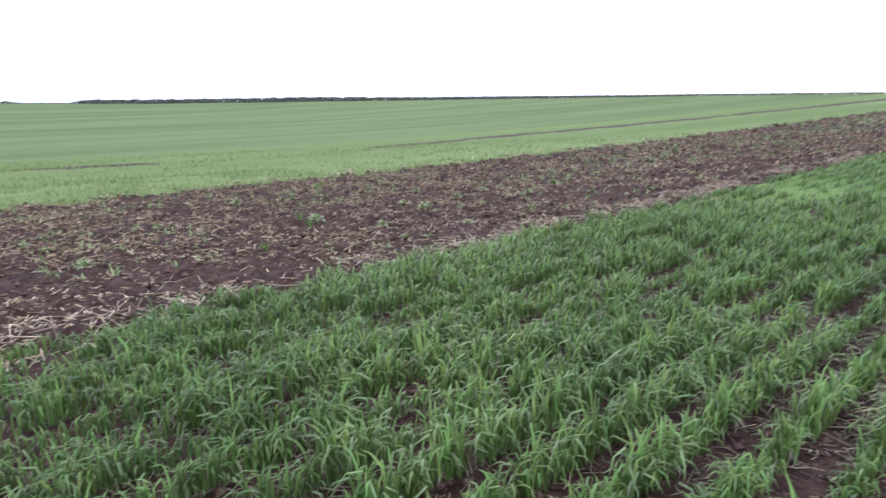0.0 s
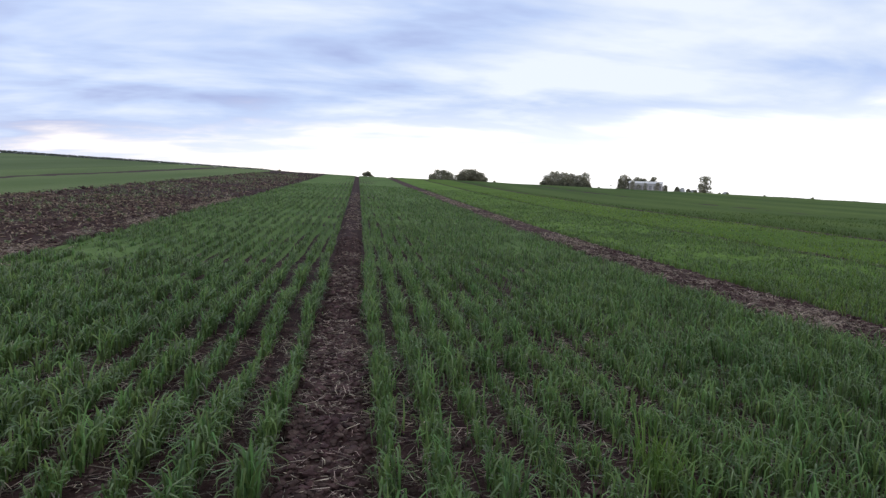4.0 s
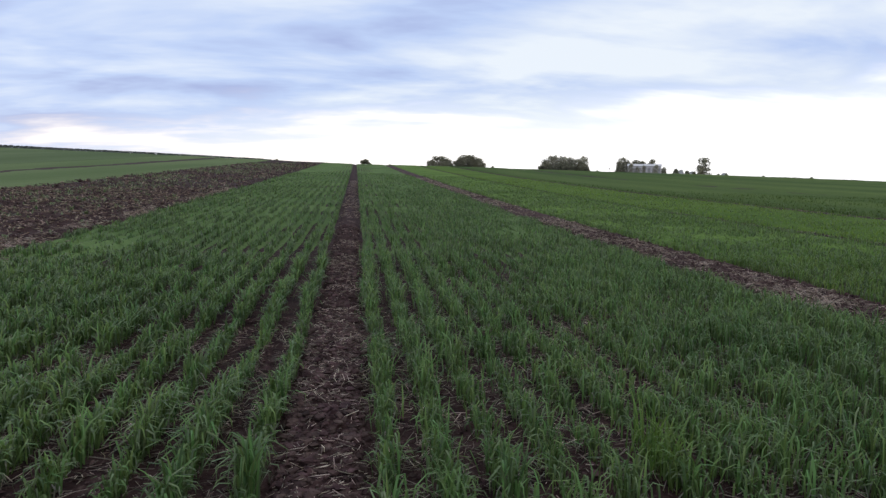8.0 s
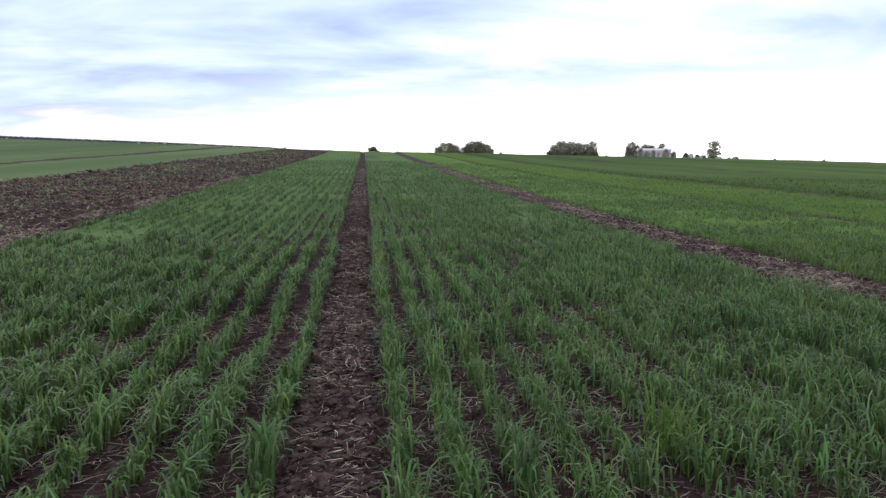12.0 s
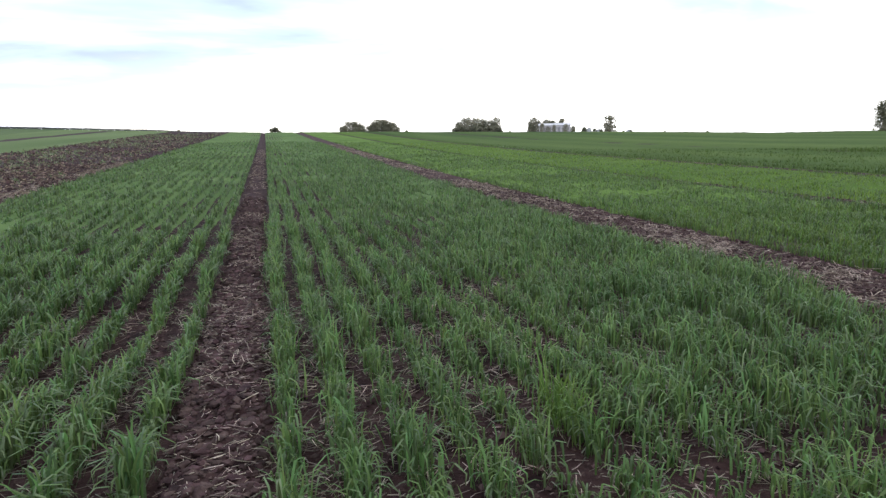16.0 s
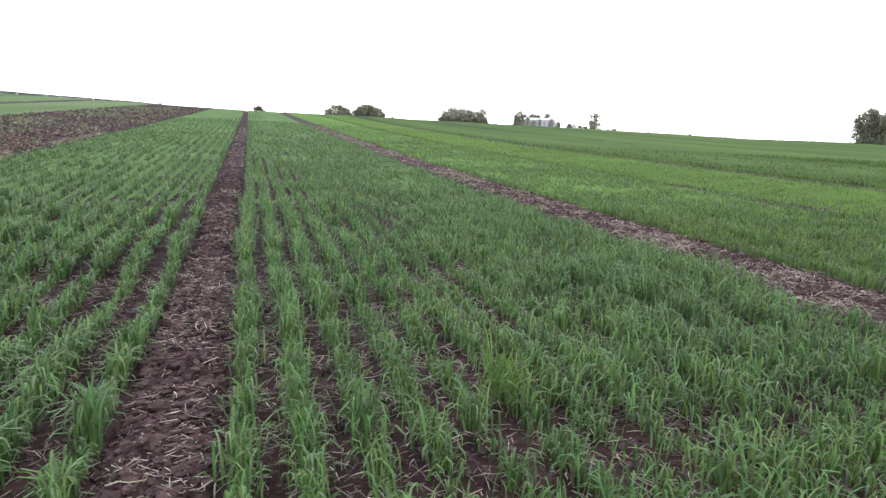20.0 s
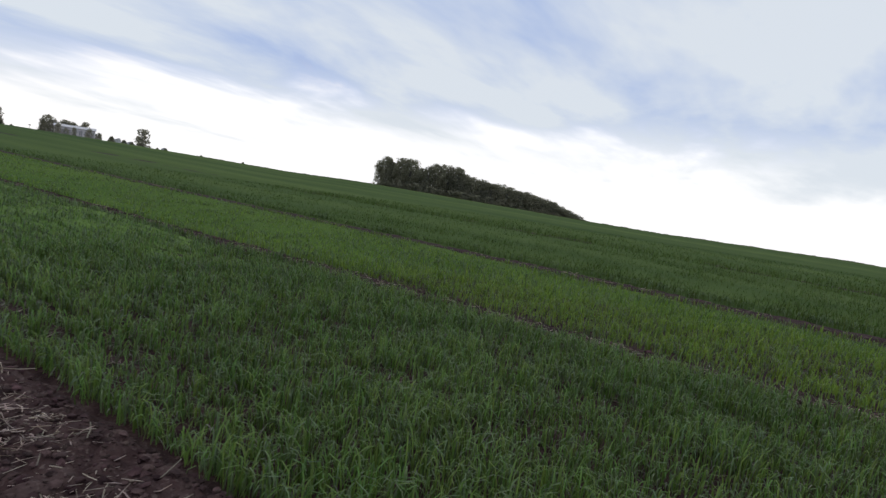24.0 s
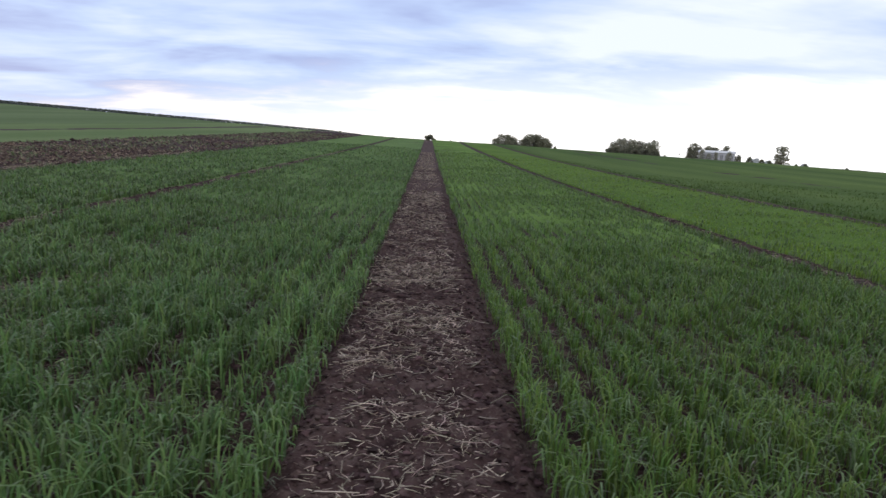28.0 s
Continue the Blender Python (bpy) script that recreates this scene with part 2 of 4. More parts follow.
# wall, window and roof: warm light put into base colours against the blue sky
LIME = material("limewashed_wall_warmed", [(0.78, 0.71, 0.62), (0.93, 0.86, 0.76)], 0.6, 0.9, 0.2, 0.4, 8)
OPENING = material("dark_opening_warmed", [(0.44, 0.40, 0.34), (0.58, 0.53, 0.46)], 1.0, 0.8)
SLATE = material("roof_sheet_warmed", [(0.62, 0.57, 0.50), (0.80, 0.74, 0.65)], 1.0, 0.8, 0.3, 0.3, 6)
RUBBLE = material("rubble", [(0.34, 0.325, 0.27), (0.60, 0.57, 0.49)], 1.5, 0.95, 0.2, 0.6, 6)
PLOUGH = material("ploughed_soil", [(0.0510, 0.0305, 0.0238), (0.1230, 0.0783, 0.0588), (0.2475, 0.1740, 0.1232)], 0.5, 0.95, 0.1, 0.8, 4, spread=0.2, streak=0.12)
VERGE = material("verge_grass", [(0.070, 0.085, 0.030), (0.155, 0.145, 0.070)], 0.7, 0.95, 0.05, 0.8, 8)
WOODEN = material("weathered_wood", [(0.14, 0.12, 0.10), (0.26, 0.23, 0.20)], 5, 0.85, 0.2, 0.3, 30)

# ---------------------------------------------------------------- the lie of the land
ROWS_TURN = 0.613  # degrees from the rows to the bearing from which the far things are counted
SKY_AZ = -ROWS_TURN + np.array([-130, -90, -75, -60, -45, -36, -27, -17, -6.5, 1.4, 9, 18, 25, 34, 44, 51, 70, 77, 83, 90, 95, 105, 115, 170, 230.0])
SKY_EL = np.array([1.6, 2.25, 1.98, 1.83, 1.57, 1.35, 1.12, 0.81, 0.4, 0.16, 0.04, -0.2, -0.36, -0.54, -0.82, -0.80, -1.30, -1.40, -1.32, -1.24, -1.30, -1.34, -1.25, 0.0, 1.6])
CREST_AZ = -ROWS_TURN + np.array([-130, -90, -60, -36, -17, 0, 20, 45, 70, 95, 115, 170, 230.0])
CREST_R = np.array([180, 200, 180, 160, 130, 105, 110, 110, 85, 75, 75, 90, 180.0])


def ground_z(x, y):
    """The height of the bare land: flat underfoot, a low crest all round, gently falling beyond it."""
    x, y = np.asarray(x, float), np.asarray(y, float)
    az, r = np.degrees(np.arctan2(x, y)), np.hypot(x, y)
    az = np.where(az < -130 - ROWS_TURN, az + 360, az)
    slope = np.tan(np.radians(np.interp(az, SKY_AZ, SKY_EL)))
    rc = np.interp(az, CREST_AZ, CREST_R)
    zc = 1.5 + rc * slope
    d = np.maximum(r - rc, 0)
    drop = np.where(d < 125, 0.00008 * d * d, 1.25 + 0.02 * (d - 125))
    rise = np.interp(az, [-60, 0, 60], [2.2, 1.25, 3.0])
    return np.where(r < rc, zc * np.minimum(r / rc, 1) ** rise, zc + slope * d - drop)


def lumps(x, y, size, seed):
    """Smooth value noise from -1 to 1."""
    g = np.random.default_rng(seed).uniform(-1, 1, (64, 64))
    u, v = x / size, y / size
    i, j = np.floor(u).astype(int), np.floor(v).astype(int)
    fu, fv = u - i, v - j
    fu, fv = fu * fu * (3 - 2 * fu), fv * fv * (3 - 2 * fv)
    g00, g10 = g[i % 64, j % 64], g[(i + 1) % 64, j % 64]
    g01, g11 = g[i % 64, (j + 1) % 64], g[(i + 1) % 64, (j + 1) % 64]
    return (g00 * (1 - fu) + g10 * fu) * (1 - fv) + (g01 * (1 - fu) + g11 * fu) * fv


def raw_mesh(name, verts, faces_by_size, smooth=True, materials=(), index=None):
    """A mesh straight from arrays; faces_by_size: arrays of shape (n, corners)."""
    me = bpy.data.meshes.new(name)
    verts = np.asarray(verts, np.float32).reshape(-1, 3)
    faces = [np.asarray(f, np.int32) for f in faces_by_size if len(f)]
    loops = np.concatenate([f.ravel() for f in faces])
    totals = np.concatenate([np.full(len(f), f.shape[1], np.int32) for f in faces])
    me.vertices.add(len(verts))
    me.vertices.foreach_set("co", verts.ravel())
    me.loops.add(len(loops))
    me.loops.foreach_set("vertex_index", loops)
    me.polygons.add(len(totals))
    me.polygons.foreach_set("loop_start", np.concatenate([[0], np.cumsum(totals)[:-1]]).astype(np.int32))
    for mat in materials:
        me.materials.append(mat)
    if index is not None:
        me.polygons.foreach_set("material_index", np.asarray(index, np.int32))
    me.polygons.foreach_set("use_smooth", np.full(len(totals), smooth))
    me.update(calc_edges=True)
    return me


def sheet(name, xs, ys, height, mat):
    """A sheet over the grid xs by ys, at height(x, y)."""
    X, Y = np.meshgrid(xs, ys, indexing="ij")
    V = np.stack([X, Y, height(X, Y)], -1)
    nx, ny = len(xs), len(ys)
    k = np.arange(nx * ny).reshape(nx, ny)
    F = np.stack([k[:-1, :-1], k[1:, :-1], k[1:, 1:], k[:-1, 1:]], -1).reshape(-1, 4)
    return raw_mesh(name, V, [F], True, [mat])


def steps(lo, hi, fine_lo, fine_hi, fine, grow=1.12):
    """Grid lines: even within the fine stretch, wider and wider beyond it."""
    mid = list(np.arange(fine_lo, fine_hi + 1e-6, fine))
    s, v, up = fine, mid[-1], []
    while v < hi:
        s *= grow
        v += s
        up.append(min(v, hi))
    s, v, down = fine, mid[0], []
    while v > lo:
        s *= grow
        v -= s
        down.append(max(v, lo))
    return np.array(down[::-1] + mid + up)


def part(name, me, parent, label=""):
    ob = new(name, me)
    ob.parent = parent
    if label:
        ob["label"] = label
    return ob


# strips of the trial field, by x: bare fallow, plot, track, plot, straw strip, plot, track, plot, furrow, plot
FALLOW = (-15.4, -5.45)
TRACK = (-0.44, 0.05)
STRIP = (4.70, 5.92)
TRACK_FAR = (10.40, 10.94)
FURROW = (16.02, 16.76)
PLOT_END = -6.5


def soil_height(x, y):
    near = np.exp(-(np.hypot(x - 2, y - 2) / 16) ** 2)
    bare = np.zeros_like(x)
    for lo, hi in (TRACK, STRIP, FALLOW, TRACK_FAR):
        bare = np.maximum(bare, np.clip(np.minimum(x - lo, hi - x) / 0.06, 0, 1))
    return ground_z(x, y) + near * (0.012 * lumps(x, y, 0.21, 3) + 0.018 * lumps(x, y, 0.9, 4)) - 0.012 - 0.07 * bare


ground = new("ground", sheet("ground", steps(-2600, 2600, -8, 13, 0.14), steps(-2600, 2600, -4, 12, 0.14), soil_height, SOIL))
tagged(ground, "dark bare earth under the crop running to the horizon", "ground", kind="structure")


STRIPS = []


def surface_z(x, y):
    """The height of the soil, bare strips included."""
    z = ground_z(x, y) + 0.005
    for x0, x1, height in STRIPS:
        z = np.where((x > x0 - 0.1) & (x < x1 + 0.1), height(x, y), z)
    return z


def bare_strip(name, x0, x1, parts, rough, label, seed, mat=SOIL):
    """Bare soil with clods between two plots, finer where the camera passes."""
    for y0, y1, cell in parts:
        def height(x, y):
            c = np.clip(np.minimum(x - x0, x1 - x) / 0.10, 0, 1)
            clods = np.abs(lumps(x, y, 0.13, seed)) * 0.75 + np.abs(lumps(x + 3, y, 0.055, seed + 1)) * 0.65 + lumps(x, y, 0.37, seed + 2) * 0.4
            return ground_z(x, y) + 0.012 + rough * clods * (0.3 + 0.7 * c) - 0.05 * (1 - c)
        if (x0, x1) not in [s[:2] for s in STRIPS]:
            STRIPS.append((x0, x1, height))
        ob = new(name, sheet(name, np.arange(x0 - 0.1, x1 + 0.1 + cell / 2, cell), np.arange(y0, y1 + cell / 2, cell), height, mat))
        tagged(ob, label, "soil", kind="structure")


bare_strip("soil_track", *TRACK, [(-6.5, -1, 0.06), (-1, 9, 0.02), (9, 30, 0.06), (30, 100, 0.15)], 0.05, "narrow strip of dark crumbly soil between crop rows", 11)
bare_strip("soil_strip", *STRIP, [(-6.5, 10, 0.025), (10, 30, 0.06), (30, 100, 0.2)], 0.055, "strip of dark trodden soil strewn with straw", 21, TRODDEN)
bare_strip("fallow_strip", *FALLOW, [(-6.5, 30, 0.075), (30, 140, 0.3)], 0.09, "wide fallow strip of dark clods with residue and weeds", 31)
bare_strip("soil_track", *TRACK_FAR, [(-7.2, 20, 0.06), (20, 90, 0.2)], 0.03, "narrow strip of dark crumbly soil between crop rows", 41)

bare_strip("soil_furrow", *FURROW, [(-7.2, 30, 0.1), (30, 90, 0.3)], 0.03, "dark furrow between the yellowish and the dark wheat", 51)

# ---------------------------------------------------------------- crop


def blades(x, y, z, length, width, phi, lean, bend, nseg, twist):
    """Leaf blades as curved tapering ribbons, all arguments one value a blade."""
    n = len(x)
    s = np.linspace(0, 1, nseg + 1)
    side = np.stack([np.cos(phi + twist), np.sin(phi + twist), np.zeros(n)], 1)
    out = np.stack([-np.sin(phi), np.cos(phi), np.zeros(n)], 1)
    p = np.stack([x, y, z], 1)
    pts = [p]
    for i in range(nseg):
        u = min(max(((i + 0.5) / nseg - 0.46) / 0.44, 0.0), 1.0)
        th = lean * (1 + 0.6 * (i + 0.5) / nseg) + bend * u * u * (3 - 2 * u)
        p = p + (out * np.sin(th)[:, None] + np.array([0, 0, 1.0]) * np.cos(th)[:, None]) * (length / nseg)[:, None]
        pts.append(p)
    V = []
    for i in range(nseg):
        w = width * (0.75 + 0.5 * s[i]) * (1 - s[i] ** 3) * 0.5
        V += [pts[i] - side * w[:, None], pts[i] + side * w[:, None]]
    V.append(pts[nseg])
    V = np.stack(V, 1).reshape(-1, 3)
    per = 2 * nseg + 1
    base = (np.arange(n) * per)[:, None]
    Q = [base + np.array([[2 * i, 2 * i + 1, 2 * i + 3, 2 * i + 2]]) for i in range(nseg - 1)]
    T = base + np.array([[2 * nseg - 2, 2 * nseg - 1, 2 * nseg]])
    return V, (np.concatenate(Q) if Q else np.zeros((0, 4), int)), T


def nearness(x, y):
    """Distance from the stretch of the plots that is walked."""
    cx = np.clip(x, -0.4, 5.6)
    return np.hypot(x - cx, y - 0.5)


# distance to which it serves, blades a metre of row, segments, width factor
LOD = [(4.6, 225, 5, 1.0), (9, 165, 4, 1.15), (18, 88, 3, 1.5), (32, 40, 3, 2.1), (56, 18, 2, 3.4)]


# bare spots in the sowing: x, y, radius
GAPS = [(1.18, 7.9, 0.16), (1.97, 4.2, 0.09), (-1.15, 2.55, 0.10), (1.0, 5.6, 0.10), (0.75, 3.1, 0.10)]


def crop_row(x0, y0, y1, spacing, tall, seed, sway=0.03, dens=1.0):
    """One drilled row: tufts of leaf blades along y, thinner on the ground the farther it lies."""
    r = np.random.default_rng(seed)
    V, Q, T, WQ, WT, n0 = [], [], [], [], [], 0
    lo = 0.0
    for hi, per_m, nseg, fat in LOD:
        per_m = per_m * dens * spacing / 0.3
        m = int((y1 - y0) * per_m)
        step = max(0.035, 3.0 / per_m)
        tufts = np.arange(y0, y1, step)
        tufts = tufts + r.uniform(-0.4, 0.4, len(tufts)) * step
        even = 0.6 if x0 > 5 else 1.0
        vigour = 0.95 + 0.55 * even * lumps(np.full(len(tufts), x0 * 3.1), tufts, 0.17, seed % 50) + 0.40 * even * lumps(np.full(len(tufts), x0), tufts, 0.7, 5)
        pick = r.integers(0, len(tufts), m)
        for hx, hy, hr in GAPS:
            vigour = vigour - 1.6 * np.exp(-((tufts - hy) ** 2 + (x0 - hx) ** 2) / hr ** 2)
        keep = r.uniform(0, 1, m) < np.clip(1.15 * vigour[pick] - 0.1, 0, 1) * np.interp(tufts[pick], [1.0, 2.8], [0.75 if 0 < x0 < 5 else 1.0, 1.0])
        pick = pick[keep]
        m = len(pick)
        gy = tufts[pick] + r.normal(0, 0.014, m)
        gx = x0 + 0.015 * np.sin(tufts[pick] * 1.7 + x0) + r.normal(0, sway * 0.55, m)
        if fat > 1.4 and abs(x0 + 0.2) < 0.4:
            gx = gx + (0.05 if x0 > -0.2 else -0.05)
        d = nearness(gx, gy)
        behind = gy < -0.7 - 0.66 * np.maximum(gx, 0)
        ok = (d >= lo) & (d < hi) & (~behind | (r.uniform(0, 1, m) < 0.22))
        gx, gy, pick, behind = gx[ok], gy[ok], pick[ok], behind[ok]
        lo = hi
        m = len(gx)
        if not m:
            continue
        size = np.clip(vigour[pick], 0.6, 1.3) * np.interp(gy, [0.8, 2.2], [0.94 if 0 < x0 < 5 else 1.0, 1.0]) * (0.76 if fat > 1.4 else 0.90 if fat > 1.1 else 1.0)
        kind = r.uniform(0, 1, m)
        young = kind < 0.42
        wilted = kind > (0.89 if 0 < x0 < 5 else 0.94)
        # farther rows get more pale leaves: colour that stands in for light between blades
        pale = (kind > (0.68 if fat < 1.5 else 0.45)) & ~wilted & ((gy > 2.2) | (x0 < 0) | (x0 > 5) | (r.uniform(0, 1, m) < 0.25))
        length = tall * size * r.uniform(0.7, 1.45, m)
        length = np.where(wilted, length * 0.75, np.where(young, length, length * 1.15))
        width = r.uniform(0.0078, 0.0142, m) * fat * np.where(behind, 2.2, 1) * np.where(wilted, 0.7, 0.8 if x0 > 5 else 1.0 if x0 > 0 else 1.2)
        # most leaves hang over along the row, some across it
        across = r.uniform(0, 1, m) < (0.42 if fat < 1.2 else 0.3) * (0.75 if x0 < 0 else 1.0)
        turn = np.where(across, np.pi / 2 + r.normal(0, 0.5, m), r.normal(0, 0.65, m)) + np.pi * r.integers(0, 2, m)
        lean = np.radians(np.where(wilted, r.uniform(10, 50, m), np.where(young, r.uniform(0, 10, m), r.uniform(5, 26, m))))
        bend = np.radians(np.where(young, r.uniform(25, 125, m), r.uniform(95, 175, m)))
        length = np.where(across & ~young, length * 0.8, length)
        v, q, t = blades(gx, gy, ground_z(gx, gy) - 0.005, length, width, turn, lean, bend, nseg, r.uniform(-0.5, 0.5, m))
        V.append(v), Q.append(q + n0), T.append(t + n0), WQ.append(np.tile(wilted + 2 * pale, nseg - 1)), WT.append(wilted + 2 * pale)
        n0 += len(v)
    return np.concatenate(V), np.concatenate(Q), np.concatenate(T), np.concatenate(WQ + WT)


def plot(label, x_first, count, spacing, y0, y1, tall, leaf, seed, dens=1.0, sway=0.03):
    """A sown plot: every row is a part of it."""
    plot_ob = new("wheat_plot")
    tagged(plot_ob, label, "crop", "wheat plots", "stuff")
    for k in range(count):
        x0 = x_first + k * spacing
        loose = 0.75 if x_first < 0 else 0.85 + 0.4 * min(1.0, abs(x0 + 0.17) / 3.0) if spacing > 0.27 else 1.0
        v, q, t, w = crop_row(x0, y0, y1, spacing, tall, seed + k, sway * loose, dens)
        part("crop_row", raw_mesh("crop_row", v, [q, t], True, [leaf, WILTED, LEAF_UNDER], w), plot_ob)
    return plot_ob


plot("green tillering wheat in drilled rows beside a bare strip", -5.38, 17, 0.305, PLOT_END, 66, 0.205, LEAF_A, 100, 1.5, 0.054)
plot("green tillering wheat in drilled rows between two bare strips", 0.15, 17, 0.280, PLOT_END, 66, 0.200, LEAF_A, 200, 1.6, 0.072)
plot("fresh green wheat in drilled rows beside the straw strip", 6.01, 19, 0.24, PLOT_END, 62, 0.19, LEAF_C, 300, 1.65, 0.066)
plot("yellowish green dense wheat in close rows", 11.06, 20, 0.25, PLOT_END, 60, 0.155, LEAF_D, 400, 1.2, 0.06)

plot("dark green wheat rows along the furrow", 16.86, 3, 0.22, PLOT_END, 60, 0.215, LEAF_E, 450, 1.5, 0.05)


def fallow_edge(y):
    """The far edge of the fallow, not quite along the rows."""
    return -14.5 - 0.007 * np.clip(y, 0, 55)


def old_track(y):
    """Where an old wheel track crosses the pale wheat."""
    return np.interp(y, [3, 5, 8, 20, 27, 42, 70], [-29, -28, -27.2, -27.2, -27.5, -26.8, -25.5])


def field(label, x0, x1, y0, y1, tall, leaf, n_by_d, seed):
    """A far part of the crop, sown too densely to tell rows apart."""
    r = np.random.default_rng(seed)
    V, Q, T, n0 = [], [], [], 0
    lo = 0.0
    for hi, per_m2, fat in n_by_d:
        ax0, ax1, ay0, ay1 = max(x0, -hi - 1), min(x1, hi + 6), max(y0, -hi), min(y1, hi + 1)
        m = int(per_m2 * (ax1 - ax0) * (ay1 - ay0))
        gx, gy = r.uniform(ax0, ax1, m), r.uniform(ay0, ay1, m)
        d = nearness(gx, gy)
        ok = (d >= lo) & (d < hi) & ((gx > 0) | (gx < fallow_edge(gy) + 0.06 * lumps(gx, gy, 0.3, 10))) & ((np.abs(gx - old_track(gy)) > 1.5 + 0.8 * lumps(gx, gy, 2.1, 9)) | (r.uniform(0, 1, m) < 0.12))
        gx, gy = gx[ok], gy[ok]
        lo = hi
        m = len(gx)
        if not m:
            continue
        size = 1 + 0.2 * lumps(gx, gy, 1.3, 8)
        v, q, t = blades(gx, gy, ground_z(gx, gy), tall * size * r.uniform(0.8, 1.3, m), r.uniform(0.006, 0.01, m) * fat, r.uniform(0, 6.28, m),
                         np.radians(r.uniform(2, 20, m)), np.radians(r.uniform(10, 100, m)), 2, r.uniform(-0.5, 0.5, m))
        V.append(v), Q.append(q + n0), T.append(t + n0)
        n0 += len(v)
    ob = new("wheat_field", raw_mesh("wheat_field", np.concatenate(V), [np.concatenate(Q), np.concatenate(T)], True, [leaf]))
    return tagged(ob, label, "crop", kind="stuff")


field("pale green tall wheat beyond the fallow strip", -60, -14.3, -3, 70, 0.20, LEAF_L, [(20, 150, 2.3), (32, 45, 2.9)], 500)
field("dark green wheat beyond a furrow, running to the crest", 16.8, 50, -6.5, 40, 0.20, LEAF_E, [(20, 150, 2.3), (36, 45, 2.8)], 600)


def canopy(label, x0, x1, y0, y1, top, mat, start, cell=0.45, seed=1, lanes=(), rows=None):
    """The closed surface of the leaves of the far crop, rising out of the soil where single leaves no longer show."""
    def height(x, y):
        d = nearness(x, y)
        up = np.clip((d - start) / (6 if rows else 10), 0, 1)
        edge = np.clip(np.minimum(x - x0, (fallow_edge(y) if x1 == -14.3 else x1) - x) / (0.09 if rows else 0.25), 0, 1)
        body = top * (0.75 + 0.25 * lumps(x, y, 0.6, seed)) * np.sqrt(edge)
        if rows:
            first, apart = rows
            body = body * (1 - 1.6 * (0.5 - 0.5 * np.cos(2 * np.pi * (x - first) / apart)) * (0.75 + 0.5 * lumps(x, y, 1.3, seed + 3)))
        for lx, lw, deep in lanes:
            worn = np.interp(y, [7, 8, 15, 19], [0.9, 0.3, 0.3, 1.0]) if lx is None else 1.0
            body = body - top * deep * worn * np.exp(-((x - (old_track(y) if lx is None else lx)) / lw) ** 2) * (0.85 + 0.4 * lumps(x, y, 1.9, seed + 9))
        return ground_z(x, y) - 0.10 + up * (body + 0.10)
    ob = new("wheat_canopy", sheet("wheat_canopy", np.unique(np.concatenate([np.arange(x0, x1, 0.045 if rows else max(cell, (x1 - x0) / 220)), [x0 + 0.25, x1 - 0.25, x1]])), steps(y0, y1, max(y0, -7), min(40, y1 - 1), cell, 1.05), height, mat))
    return tagged(ob, label, "crop", kind="stuff")


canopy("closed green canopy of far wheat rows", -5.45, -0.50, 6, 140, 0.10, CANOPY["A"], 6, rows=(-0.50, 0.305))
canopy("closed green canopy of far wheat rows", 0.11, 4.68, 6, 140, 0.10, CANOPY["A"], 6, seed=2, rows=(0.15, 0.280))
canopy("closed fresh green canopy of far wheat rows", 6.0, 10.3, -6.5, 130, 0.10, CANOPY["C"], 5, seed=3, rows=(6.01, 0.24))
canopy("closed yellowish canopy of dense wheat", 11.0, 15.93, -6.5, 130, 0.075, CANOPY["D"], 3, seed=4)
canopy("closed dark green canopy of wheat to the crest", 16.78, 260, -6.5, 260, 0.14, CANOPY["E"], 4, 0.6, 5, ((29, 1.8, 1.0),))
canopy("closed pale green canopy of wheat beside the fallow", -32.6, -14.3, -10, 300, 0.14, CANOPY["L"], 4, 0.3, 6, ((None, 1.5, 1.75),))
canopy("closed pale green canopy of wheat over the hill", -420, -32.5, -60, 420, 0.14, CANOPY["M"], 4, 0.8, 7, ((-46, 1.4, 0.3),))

# ---------------------------------------------------------------- straw, litter and clods on the bare strips


def rods(x, y, z, length, thick, phi, tilt, sag, straight=False):
    """Stalks: three-sided rods of two bent pieces, or of one straight piece."""
    n = len(x)
    along = np.stack([np.cos(phi) * np.cos(tilt), np.sin(phi) * np.cos(tilt), np.sin(tilt)], 1)
    side = np.stack([-np.sin(phi), np.cos(phi), np.zeros(n)], 1)
    up = np.cross(along, side)
    mid = np.stack([x, y, z], 1)
    V = []
    for k, w in ((-0.5, 0.9), (0.5, 0.8)) if straight else ((-0.5, 0.8), (0.05, 1.0), (0.5, 0.7)):
        c = mid + along * (length * k)[:, None] + side * (sag * length * (0.25 - k * k))[:, None]
        for ang in (0.5, 2.6, 4.7):
            V.append(c + (side * math.cos(ang) + up * math.sin(ang)) * (thick * w * 0.5)[:, None])
    V = np.stack(V, 1).reshape(-1, 3)
    b = (np.arange(n) * (6 if straight else 9))[:, None]
    if straight:
        return V, np.concatenate([b + np.array([[i, (i + 1) % 3, 3 + (i + 1) % 3, 3 + i]]) for i in range(3)]), np.zeros((0, 3), int)
    Q = np.concatenate([b + np.array([[r + i, r + (i + 1) % 3, r + 3 + (i + 1) % 3, r + 3 + i]]) for r in (0, 3) for i in range(3)])
    T = np.concatenate([b + np.array([[0, 2, 1]]), b + np.array([[6, 7, 8]])])
    return V, Q, T


